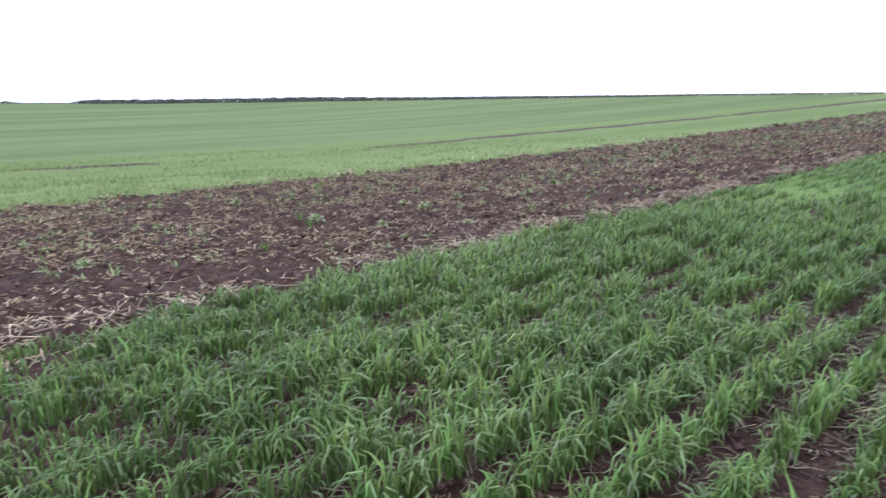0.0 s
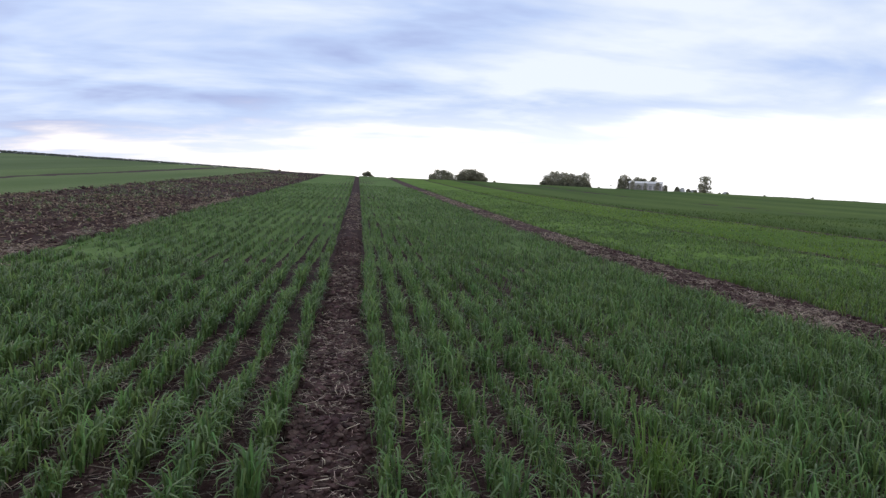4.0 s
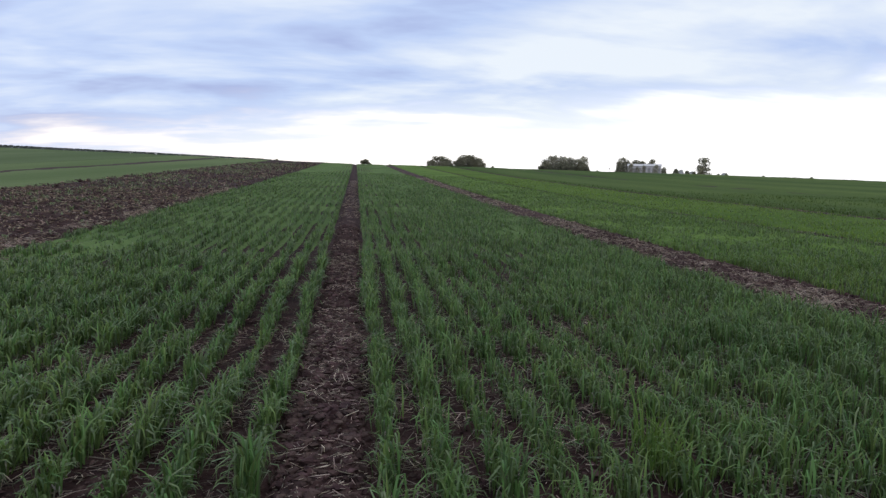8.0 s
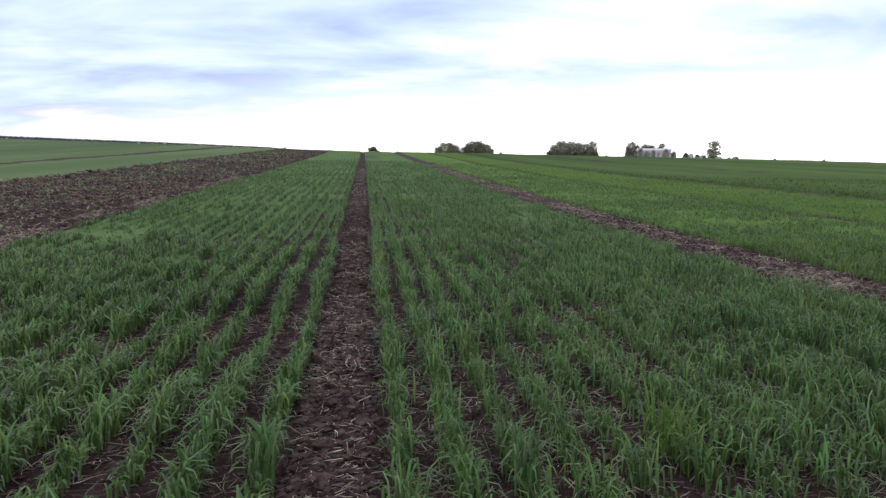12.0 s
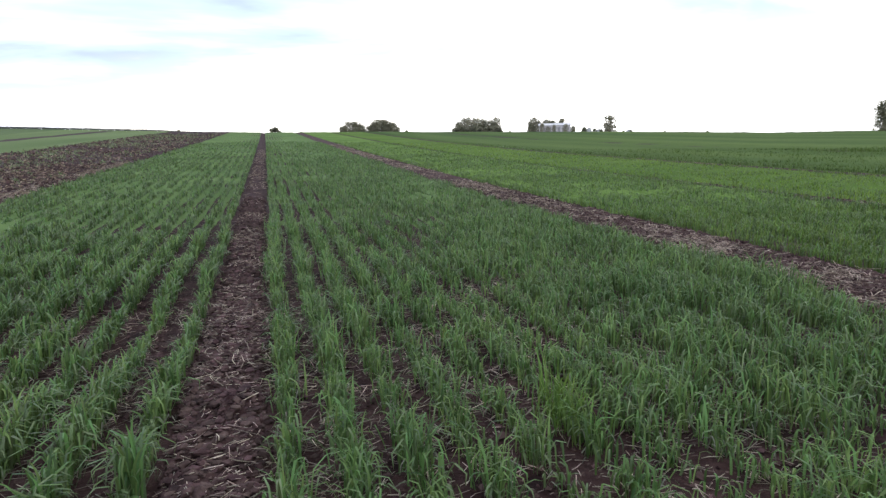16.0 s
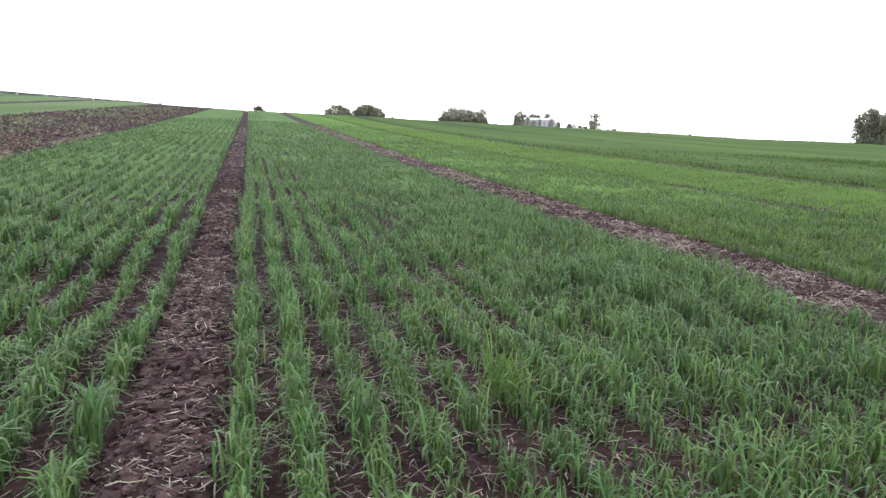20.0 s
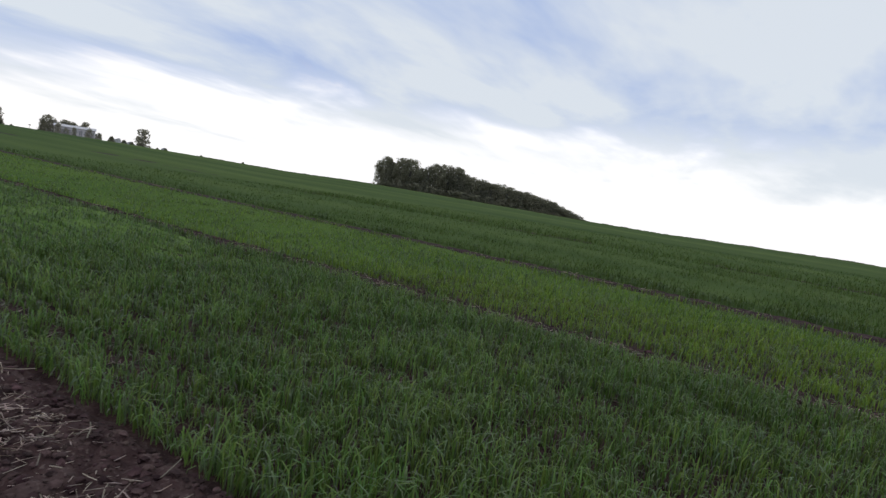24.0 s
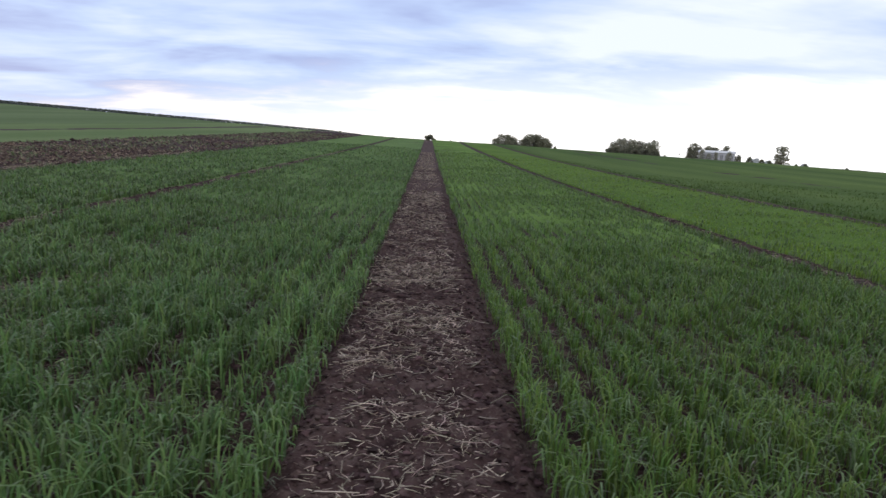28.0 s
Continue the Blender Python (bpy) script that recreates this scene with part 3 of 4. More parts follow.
def strewn(name, label, x0, x1, bands, length, thick, mat, seed, lift, patch=0.9, across=0.75, sharp=1.0):
    """Loose stalks in patches; bands: y from, y to, how many, size factor."""
    r = np.random.default_rng(seed)
    V, Q, T, n0 = [], [], [], 0
    for y0, y1, n, big in bands:
        gx, gy = r.uniform(x0, x1, n * 3), r.uniform(y0, y1, n * 3)
        w = 0.5 + 0.4 * lumps(gx * 0.7, gy, 0.42, seed) + patch * 0.5 * lumps(gx, gy, 1.1, seed + 1)
        w = w * np.clip(np.minimum(gx - x0, x1 - gx) / (0.18 * (x1 - x0)) + 0.25, 0, 1)
        w = 0.5 + sharp * (w - 0.5)
        ok = np.nonzero(r.uniform(0.1, 1, n * 3) < w)[0][:n]
        gx, gy = gx[ok], gy[ok]
        m = len(gx)
        # about half lie in little bunches
        lead = r.integers(0, max(1, m // 10), m)
        bunch = r.uniform(0, 1, m) < 0.4
        gx = np.where(bunch, np.clip(gx[lead] + r.normal(0, 0.05 * big, m), x0, x1), gx)
        gy = np.where(bunch, gy[lead] + r.normal(0, 0.05 * big, m), gy)
        v, q, t = rods(gx, gy, surface_z(gx, gy) + 0.005 + r.uniform(0, lift * 0.6, m), (length[0] + (length[1] - length[0]) * r.uniform(0, 1, m) ** 1.7) * big ** 0.5, r.uniform(*thick, m) * big,
                       r.normal(0, across, m) + np.pi * r.integers(0, 2, m), np.radians(r.normal(0, 14, m)), r.normal(0, 0.25, m), straight=big > 1.1 or mat in (LITTER, DRY))
        V.append(v), Q.append(q + n0), T.append(t + n0)
        n0 += len(v)
    ob = new(name, raw_mesh(name, np.concatenate(V), [np.concatenate(Q), np.concatenate(T)], True, [mat]))
    return tagged(ob, label, "straw", kind="stuff")


strewn("straw", "broken pale straw scattered on the narrow soil strip", TRACK[0] + 0.03, TRACK[1] + 0.02, [(1.5, 6, 800, 1.0), (6, 14, 1100, 1.2), (14, 40, 900, 2.0)], (0.015, 0.12), (0.0028, 0.0062), STRAW, 61, 0.034)
strewn("straw", "broken pale straw lying in patches on the trodden strip", STRIP[0] + 0.08, STRIP[1] - 0.18, [(-6.5, -1.5, 2200, 1.2), (-1.5, 1.6, 1000, 1.0), (1.6, 3.6, 1000, 1.0), (3.6, 7, 3400, 1.05), (7, 16, 5000, 1.4), (16, 50, 4200, 2.4)], (0.010, 0.115), (0.0025, 0.0065), STRAW, 62, 0.035, 0.9, 1.1, 0.85)
strewn("straw", "longer broken straws and flakes on the trodden strip", STRIP[0] + 0.08, STRIP[1] - 0.08, [(-4, 2, 110, 1.0), (2, 9, 270, 1.0)], (0.04, 0.18), (0.004, 0.008), STRAW, 59, 0.05, 0.8, 0.9)
strewn("plant_litter", "grey brown plant residue strewn over the fallow", FALLOW[0], FALLOW[1], [(-1, 12, 21000, 1.3), (12, 30, 10000, 2.4), (30, 90, 3500, 5)], (0.02, 0.11), (0.006, 0.017), LITTER, 63, 0.06, 0.5, 3.0)
strewn("straw", "pale straw along the edge of the fallow", FALLOW[1] - 0.7, FALLOW[1] + 0.25, [(-1, 30, 5200, 1.6)], (0.05, 0.24), (0.004, 0.008), STRAW, 64, 0.04)
strewn("straw", "pale straw along the far edge of the fallow", FALLOW[0] - 0.1, FALLOW[0] + 0.6, [(-1, 30, 1200, 3)], (0.08, 0.30), (0.004, 0.009), STRAW, 65, 0.05)
strewn("straw", "thin straw on the far soil track", TRACK_FAR[0], TRACK_FAR[1], [(-6, 9, 1100, 1.2), (9, 20, 400, 1.1)], (0.02, 0.12), (0.003, 0.006), STRAW, 66, 0.03)
strewn("straw", "patches of pale straw in the furrow", FURROW[0], FURROW[1] - 0.2, [(-6, 24, 500, 1.3)], (0.03, 0.14), (0.003, 0.006), STRAW, 70, 0.03, 1.2, 0.9, 2.0)
strewn("dead_leaves", "dry leaves and stubble on the soil between wheat rows", -4.6, 4.7, [(-0.5, 6.5, 11000, 1.0), (6.5, 14, 2500, 1.6)], (0.02, 0.12), (0.0025, 0.007), DRY, 67, 0.012)
strewn("dead_leaves", "pale withered leaves lying between the nearest wheat rows", -2.4, 3.2, [(-0.8, 6.2, 6500, 1.0)], (0.02, 0.14), (0.0025, 0.006), STRAW, 69, 0.03, 0.4, 2.0)
strewn("dead_leaves", "dry leaves and stubble on the soil between close rows", 6.1, 10.5, [(-5, 7, 2400, 1.1)], (0.03, 0.12), (0.003, 0.007), DRY, 68, 0.012)

_bm = bmesh.new()
bmesh.ops.create_icosphere(_bm, subdivisions=1, radius=1)
ICO_V = np.array([v.co[:] for v in _bm.verts])
ICO_F = np.array([[v.index for v in f.verts] for f in _bm.faces])
_bm.free()
OCT_V = np.array([(1, 0, 0), (0, 1, 0), (-1, 0, 0), (0, -1, 0), (0, 0, 1), (0, 0, -1.0)])
OCT_F = np.array([(0, 1, 4), (1, 2, 4), (2, 3, 4), (3, 0, 4), (1, 0, 5), (2, 1, 5), (3, 2, 5), (0, 3, 5)])


def clods(label, x0, x1, bands, seed):
    """Lumps of soil, each a dented stone-like piece."""
    r = np.random.default_rng(seed)
    V, F, n0 = [], [], 0
    for y0, y1, n, lo, hi in bands:
        gx, gy = r.uniform(x0, x1, n), r.uniform(y0, y1, n)
        size = lo * (hi / lo) ** (r.uniform(0, 1, n) ** 1.6)
        BV, BF = (ICO_V, ICO_F) if lo < 0.0055 else (OCT_V, OCT_F)
        shape = BV[None] * r.uniform(0.5, 1.3, (n, len(BV), 1)) * np.stack([r.uniform(0.8, 1.3, n), r.uniform(0.8, 1.3, n), r.uniform(0.5, 0.8, n)], 1)[:, None]
        ang = r.uniform(0, 6.28, n)
        c, sn = np.cos(ang)[:, None], np.sin(ang)[:, None]
        p = np.stack([shape[..., 0] * c - shape[..., 1] * sn, shape[..., 0] * sn + shape[..., 1] * c, shape[..., 2]], -1) * size[:, None, None]
        p = p + np.stack([gx, gy, surface_z(gx, gy) + size * 0.2], 1)[:, None]
        V.append(p.reshape(-1, 3))
        F.append((BF[None] + (np.arange(n) * len(BV))[:, None, None]).reshape(-1, 3) + n0)
        n0 += n * len(BV)
    ob = new("soil_clods", raw_mesh("soil_clods", np.concatenate(V), [np.concatenate(F)], False, [CLOD]))
    return tagged(ob, label, "soil", kind="stuff")


clods("dark crumbs and clods of soil on the narrow strip", TRACK[0], TRACK[1], [(1.5, 5, 5200, 0.005, 0.034), (5, 14, 4000, 0.010, 0.045)], 71)
clods("dark crumbs and clods of soil on the straw strip", STRIP[0], STRIP[1], [(1.2, 6, 7000, 0.003, 0.028), (6, 16, 4500, 0.010, 0.04), (-6, 1.2, 4000, 0.006, 0.032)], 72)
clods("dark clods on the fallow strip", FALLOW[0], FALLOW[1], [(-1, 12, 7500, 0.012, 0.06), (12, 34, 5500, 0.025, 0.085), (34, 95, 4000, 0.05, 0.14)], 73)
clods("crumbs of soil between wheat rows", -4.5, 4.7, [(0.5, 6, 11000, 0.006, 0.03)], 74)
clods("crumbs of soil on the far track", TRACK_FAR[0], TRACK_FAR[1], [(-6, 18, 1500, 0.012, 0.05)], 75)


def rank_tuft():
    """A dense clump of longer, brighter leaves that stands out in its row."""
    r = np.random.default_rng(77)
    n = 130
    gx, gy = r.normal(1.55, 0.06, n), r.normal(2.80, 0.15, n)
    v, q, t = blades(gx, gy, ground_z(gx, gy) - 0.005, r.uniform(0.2, 0.36, n), r.uniform(0.007, 0.012, n), r.uniform(0, 6.28, n), np.radians(r.uniform(0, 22, n)), np.radians(r.uniform(10, 95, n)), 5, r.uniform(-0.4, 0.4, n))
    ob = new("wheat_tuft", raw_mesh("wheat_tuft", v, [q, t], True, [LEAF_RANK]))
    tagged(ob, "bright yellowish green rank tuft of wheat standing in its row", "crop")


rank_tuft()

# ---------------------------------------------------------------- weeds on the fallow


def weed_mesh(seed, n, length, width, flat, nseg=4):
    r = np.random.default_rng(seed)
    phi = np.arange(n) * 2.4 + r.uniform(-0.3, 0.3, n)
    z = np.zeros(n)
    v, q, t = blades(r.normal(0, 0.01, n), r.normal(0, 0.01, n), z, length * r.uniform(0.6, 1.15, n), width * r.uniform(0.7, 1.2, n), phi,
                     np.radians(r.uniform(flat * 0.5, flat, n)), np.radians(r.uniform(15, 45, n)), nseg, r.uniform(-0.15, 0.15, n))
    return v, q, t


def weed(kind, seed):
    ob = new("weed")
    if kind == "rosette":
        v, q, t = weed_mesh(seed, 11, 0.13, 0.042, 78)
        tagged(ob, "pale green broad leaved weed rosette on bare soil", "weed", "weeds on the fallow")
        part("leaves", raw_mesh("leaves", v, [q, t], True, [WEED]), ob)
        v, q, t = weed_mesh(seed + 1, 6, 0.09, 0.028, 25)
        part("heart_leaves", raw_mesh("heart_leaves", v, [q, t], True, [WEED]), ob)
    else:
        v, q, t = weed_mesh(seed, 18, 0.15, 0.010, 40)
        tagged(ob, "tuft of volunteer grass on bare soil", "weed", "weeds on the fallow")
        part("leaves", raw_mesh("leaves", v, [q, t], True, [LEAF_A]), ob)
    return ob


r = np.random.default_rng(81)
templates = [weed("rosette", 82), weed("rosette", 84), weed("tuft", 86), weed("rosette", 88)]
places = [(-7.95, 1.36), (-10.2, 2.75), (-8.2, 4.2), (-10.5, 7.2), (-8.25, 6.25), (-9.7, 1.0), (-7.2, 3.1), (-9.3, 8.6)]
for k in range(180):
    if k % 3 == 0:
        places.append((r.normal(-10.2, 1.4), r.uniform(14, 30)))
    else:
        places.append((r.uniform(-13.9, -6.2), r.uniform(0.2, 1) * 26 - 1))
for k, (px, py) in enumerate(places):
    m = pose(px, py, float(surface_z(px, py)) + 0.01, r.uniform(-8, 8), r.uniform(-8, 8), r.uniform(0, 360)) @ Matrix.Scale(r.uniform(0.7, 1.5), 4)
    if k < 4:
        templates[k].matrix_basis = m
    else:
        w = copy_thing(templates[k % 4], pose(0, 0, 0))
        w.matrix_basis = m


def seedlings():
    """Weeds and volunteers too many to count, in patches over the fallow."""
    r = np.random.default_rng(89)
    n = 3600
    gy = 1 + 92 * r.uniform(0, 1, n) ** 1.7
    gx = np.where(r.uniform(0, 1, n) < 0.5, r.normal(-11.2, 1.5, n), r.uniform(FALLOW[0], FALLOW[1], n))
    ok = (lumps(gx, gy, 1.9, 90) > -0.1) & (gx > FALLOW[0]) & (gx < FALLOW[1])
    gx, gy = gx[ok].repeat(4), gy[ok].repeat(4)
    m = len(gx)
    big = 1 + gy / 40
    gx, gy = gx + r.normal(0, 0.03, m) * big, gy + r.normal(0, 0.03, m) * big
    v, q, t = blades(gx, gy, surface_z(gx, gy), r.uniform(0.05, 0.12, m) * big, r.uniform(0.012, 0.03, m) * big, r.uniform(0, 6.28, m), np.radians(r.uniform(10, 60, m)),
                     np.radians(r.uniform(5, 60, m)), 2, r.uniform(-0.4, 0.4, m))
    ob = new("seedlings", raw_mesh("seedlings", v, [q, t], True, [WEED]))
    tagged(ob, "small pale green weed seedlings in patches on the fallow", "weeds", kind="stuff")


seedlings()

# ---------------------------------------------------------------- headland, ploughed land and verge beyond the plots


def verge_height(x, y):
    return ground_z(x, y) + 0.03 + 0.05 * lumps(x, y, 0.7, 91) + 0.03 * lumps(x, y, 0.23, 92)


def plough_height(x, y):
    edge = np.clip((-9.2 - y) / 1.0, 0, 1) * np.clip((62 - np.hypot(x, y)) / 3, 0, 1)
    return ground_z(x, y) - 0.06 + edge * (0.12 + 0.05 * np.sin(y * 2 * np.pi / 0.8 + 0.6 * lumps(x, y, 3, 93)) + 0.05 * lumps(x, y, 0.4, 94))


ob = new("verge", sheet("verge", np.arange(7, 90, 0.35), np.arange(-10.5, PLOT_END + 0.01, 0.15), verge_height, VERGE))
tagged(ob, "weedy grass headland at the end of the plots", "verge", kind="structure")
ob = new("ploughed_land", sheet("ploughed_land", np.arange(4, 66, 0.4), np.arange(-48, -9, 0.16), plough_height, PLOUGH))
tagged(ob, "reddish brown ploughed land beyond the headland", "ploughed land", kind="structure")
ob = new("far_meadow", sheet("far_meadow", np.arange(20, 330, 3.0), np.arange(-220, -6.4, 3.0), lambda x, y: ground_z(x, y) - 0.02 + 0.10 * np.clip((np.hypot(x, y) - 57) / 4, 0, 1), CANOPY["E"]))
tagged(ob, "green meadow on the crest behind the ploughed land", "meadow", kind="structure")


def verge_weeds():
    r = np.random.default_rng(95)
    n = 9000
    gx, gy = r.uniform(8, 60, n), PLOT_END - 0.1 - np.abs(r.normal(0, 1.2, n))
    dark = lumps(gx, gy, 1.5, 96)
    ok = dark > -0.4
    gx, gy = gx[ok], gy[ok]
    m = len(gx)
    v, q, t = blades(gx, gy, ground_z(gx, gy), r.uniform(0.10, 0.34, m), r.uniform(0.02, 0.05, m), r.uniform(0, 6.28, m), np.radians(r.uniform(0, 25, m)),
                     np.radians(r.uniform(5, 60, m)), 2, r.uniform(-0.4, 0.4, m))
    ob = new("tall_weeds", raw_mesh("tall_weeds", v, [q, t], True, [VERGE]))
    tagged(ob, "dark olive tall weeds along the headland", "weeds", kind="stuff")


verge_weeds()


def crest_weeds():
    """A fringe of rank grass where the field breaks over the crest."""
    r = np.random.default_rng(97)
    n = 9000
    az = r.uniform(36, 97, n)
    d = np.interp(az, CREST_AZ, CREST_R) - r.uniform(0, 2.5, n)
    gx, gy = d * np.sin(np.radians(az)), d * np.cos(np.radians(az))
    tall = 0.15 + 0.06 * lumps(az * 40, d * 0, 13.0, 98) + r.uniform(0, 0.08, n)
    v, q, t = blades(gx, gy, ground_z(gx, gy), tall, r.uniform(0.05, 0.11, n), r.uniform(0, 6.28, n), np.radians(r.uniform(0, 25, n)), np.radians(r.uniform(5, 50, n)), 2, r.uniform(-0.4, 0.4, n))
    ob = new("rank_grass", raw_mesh("rank_grass", v, [q, t], True, [VERGE]))
    tagged(ob, "fringe of olive rank grass along the crest of the field", "grass", kind="stuff")


crest_weeds()

# ---------------------------------------------------------------- trees


def tube(p0, p1, r0, r1, n=7):
    p0, p1 = np.array(p0, float), np.array(p1, float)
    ax = p1 - p0
    ax = ax / np.linalg.norm(ax)
    s = np.cross(ax, [0.31, 0.95, 0.1])
    s = s / np.linalg.norm(s)
    u = np.cross(ax, s)
    a = np.arange(n) * 2 * np.pi / n
    ring = np.cos(a)[:, None] * s + np.sin(a)[:, None] * u
    k = np.arange(n)
    return np.concatenate([p0 + ring * r0, p1 + ring * r1]), np.stack([k, (k + 1) % n, n + (k + 1) % n, n + k], 1)


def tree(kind, label, height, spread, low, lobes, leaf, mat, seed, gap=0.0):
    """A tree of unit build: tapered trunk, limbs, and a crown of many leaf sprays grouped in uneven lobes."""
    r = np.random.default_rng(seed)
    thing = tagged(new(kind), label, kind)
    base_r = height * 0.022
    V, Q, n0 = [], [], 0

    def add(p0, p1, r0, r1):
        nonlocal n0
        v, q = tube(p0, p1, r0, r1)
        V.append(v), Q.append(q + n0)
        n0 += len(v)

    fork = (r.normal(0, 0.02) * height, r.normal(0, 0.02) * height, height * max(low, 0.22))
    add((0, 0, -0.3), fork, base_r * 1.3, base_r * 0.85)
    tip = (fork[0] * 1.5, fork[1] * 1.5, height * 0.9)
    add(fork, tip, base_r * 0.85, base_r * 0.15)
    centres = []
    for k in range(lobes):
        a = k * 2.4 + r.uniform(-0.4, 0.4)
        h = low + (0.97 - low) * ((k + 0.5) / lobes) ** 0.8
        wide = math.sqrt(max(0.06, 1 - (2 * (h - low) / (1 - low) - 0.85) ** 2 * 0.75))
        rad = spread * wide * r.uniform(0.45, 0.95)
        size = height * r.uniform(0.10, 0.17) * (1 - gap)
        c = (math.cos(a) * rad, math.sin(a) * rad, min(h * height, height - size * 0.7))
        centres.append((c, size))
        add((fork[0], fork[1], fork[2] + (h - low) * height * 0.4), c, base_r * 0.4, base_r * 0.08)
    part("trunk", raw_mesh("trunk", np.concatenate(V), [np.concatenate(Q)], True, [BARK]), thing)
    P, S = [], []
    for c, size in centres:
        n = int(r.uniform(35, 90) * (0.34 / leaf) ** 2)
        d = r.normal(0, 1, (n, 3))
        d /= np.linalg.norm(d, axis=1)[:, None]
        d *= (r.uniform(0.3, 1, n) ** 0.5)[:, None] * np.array([1.15, 1.15, 0.8])
        P.append(np.array(c) + d * size * r.uniform(0.8, 1.25, (n, 1)))
        S.append(np.full(n, leaf) * r.uniform(0.6, 1.4, n))
    P, S = np.concatenate(P), np.concatenate(S)
    n = len(P)
    e1 = r.normal(0, 1, (n, 3))
    e1 /= np.linalg.norm(e1, axis=1)[:, None]
    e2 = np.cross(e1, r.normal(0, 1, (n, 3)))
    e2 /= np.linalg.norm(e2, axis=1)[:, None]
    e3 = np.cross(e1, e2)
    q = np.stack([P - e1 * S[:, None], P + e2 * S[:, None] * 0.6 + e3 * S[:, None] * 0.25, P + e1 * S[:, None], P - e2 * S[:, None] * 0.6 + e3 * S[:, None] * 0.25], 1)
    part("crown", raw_mesh("crown", q.reshape(-1, 3), [np.arange(4 * n).reshape(n, 4)], False, [mat]), thing)
    return thing


def stand(ob, az, dist, top_el, built, turn, first=False, squeeze=1.0):
    """Stands a tree in that direction and distance on the land, so tall that its top reaches the elevation."""
    a = radians(az - ROWS_TURN)
    px, py = dist * math.sin(a), dist * math.cos(a)
    gz = float(ground_z(px, py))
    high = 1.5 + dist * math.tan(radians(top_el)) - gz
    k = high / built
    m = pose(px, py, gz, 0, 0, turn) @ Matrix.Diagonal((k * squeeze, k * squeeze, k, 1))
    if first:
        ob.matrix_basis = m
        return ob
    c = copy_thing(ob, pose(0, 0, 0))
    c.matrix_basis = m
    return c


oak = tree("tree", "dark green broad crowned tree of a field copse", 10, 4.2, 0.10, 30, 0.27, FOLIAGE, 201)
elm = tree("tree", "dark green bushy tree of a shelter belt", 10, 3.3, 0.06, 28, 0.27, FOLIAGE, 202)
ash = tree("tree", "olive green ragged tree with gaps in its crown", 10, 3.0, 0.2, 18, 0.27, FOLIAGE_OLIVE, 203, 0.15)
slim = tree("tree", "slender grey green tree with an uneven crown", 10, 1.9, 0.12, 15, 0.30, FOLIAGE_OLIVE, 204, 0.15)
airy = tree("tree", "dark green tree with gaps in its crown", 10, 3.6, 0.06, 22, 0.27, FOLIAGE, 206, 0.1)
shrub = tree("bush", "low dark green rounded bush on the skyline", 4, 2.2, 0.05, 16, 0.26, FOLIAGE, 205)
used = set()


def put(ob, az, dist, top, turn=0.0, squeeze=1.0, group=""):
    built = 4 if ob is shrub else 10
    c = stand(ob, az, dist, top, built, turn, ob not in used, squeeze)
    used.add(ob)
    if group:
        c["group"] = group
    return c


r = np.random.default_rng(210)
# the shelter belt, whose tops sink behind the crest
# bearing, elevation of the top, kind, breadth
for a_, t_, k, sq in ((51.35, 1.42, airy, 0.62), (51.95, 1.86, oak, 0.78), (52.75, 1.46, elm, 0.75), (53.4, 1.88, elm, 0.95), (54.35, 1.96, oak, 0.95), (55.15, 1.36, airy, 0.75), (56.0, 1.58, elm, 0.8), (56.75, 1.90, oak, 0.95),
                      (57.7, 1.86, airy, 0.95), (58.5, 1.76, oak, 0.85), (59.2, 1.30, elm, 0.8), (60.0, 1.14, oak, 0.95), (60.8, 1.10, elm, 1.0), (61.6, 0.84, oak, 1.0), (62.4, 0.90, airy, 1.1),
                      (63.2, 0.70, elm, 1.1), (64.0, 0.52, oak, 1.2), (64.8, 0.58, elm, 1.2), (65.6, 0.34, oak, 1.3), (66.4, 0.14, elm, 1.4), (67.1, 0.02, oak, 1.5), (67.8, -0.30, elm, 1.7), (68.5, -0.55, oak, 2.0), (69.2, -0.75, elm, 2.4)):
    put(k, a_ + r.uniform(-0.1, 0.1), 208 + r.uniform(-3, 3), t_ + r.uniform(-0.06, 0.06), r.uniform(0, 360), sq * (0.84 if a_ < 62 else 1), "shelter belt")
    put((elm, oak)[int(r.integers(0, 2))], a_ + 0.5, 219 + r.uniform(-3, 3), t_ - r.uniform(0.45, 0.8) * (1 if a_ < 60 else 0.4), r.uniform(0, 360), sq * 1.1, "shelter belt")
for k in range(27):
    a_ = 51.75 + 0.62 * k
    low = float(np.interp(a_ - ROWS_TURN, SKY_AZ, SKY_EL))
    put(shrub, a_ + r.uniform(-0.15, 0.15), 203 + r.uniform(-1.5, 1.5), low + r.uniform(0.35, 0.75) * (1 if a_ < 62 else 0.6), r.uniform(0, 360), 1.0, "undergrowth of the shelter belt")
# two copses straight ahead, the first of broad domes
for a_, t_, k, sq in ((8.2, 0.98, oak, 1.35), (7.45, 0.62, elm, 0.95), (9.0, 0.74, elm, 0.95), (9.75, 0.56, oak, 0.85), (10.25, 0.86, elm, 0.95), (10.85, 1.11, oak, 1.25), (11.45, 0.92, elm, 1.0), (11.95, 0.80, oak, 0.85), (12.3, 0.40, elm, 0.8), (8.7, 0.45, oak, 1.2), (11.2, 0.5, elm, 1.3)):
    put(k, a_, 490 + r.uniform(-10, 10), t_, r.uniform(0, 360), sq, "field copse")
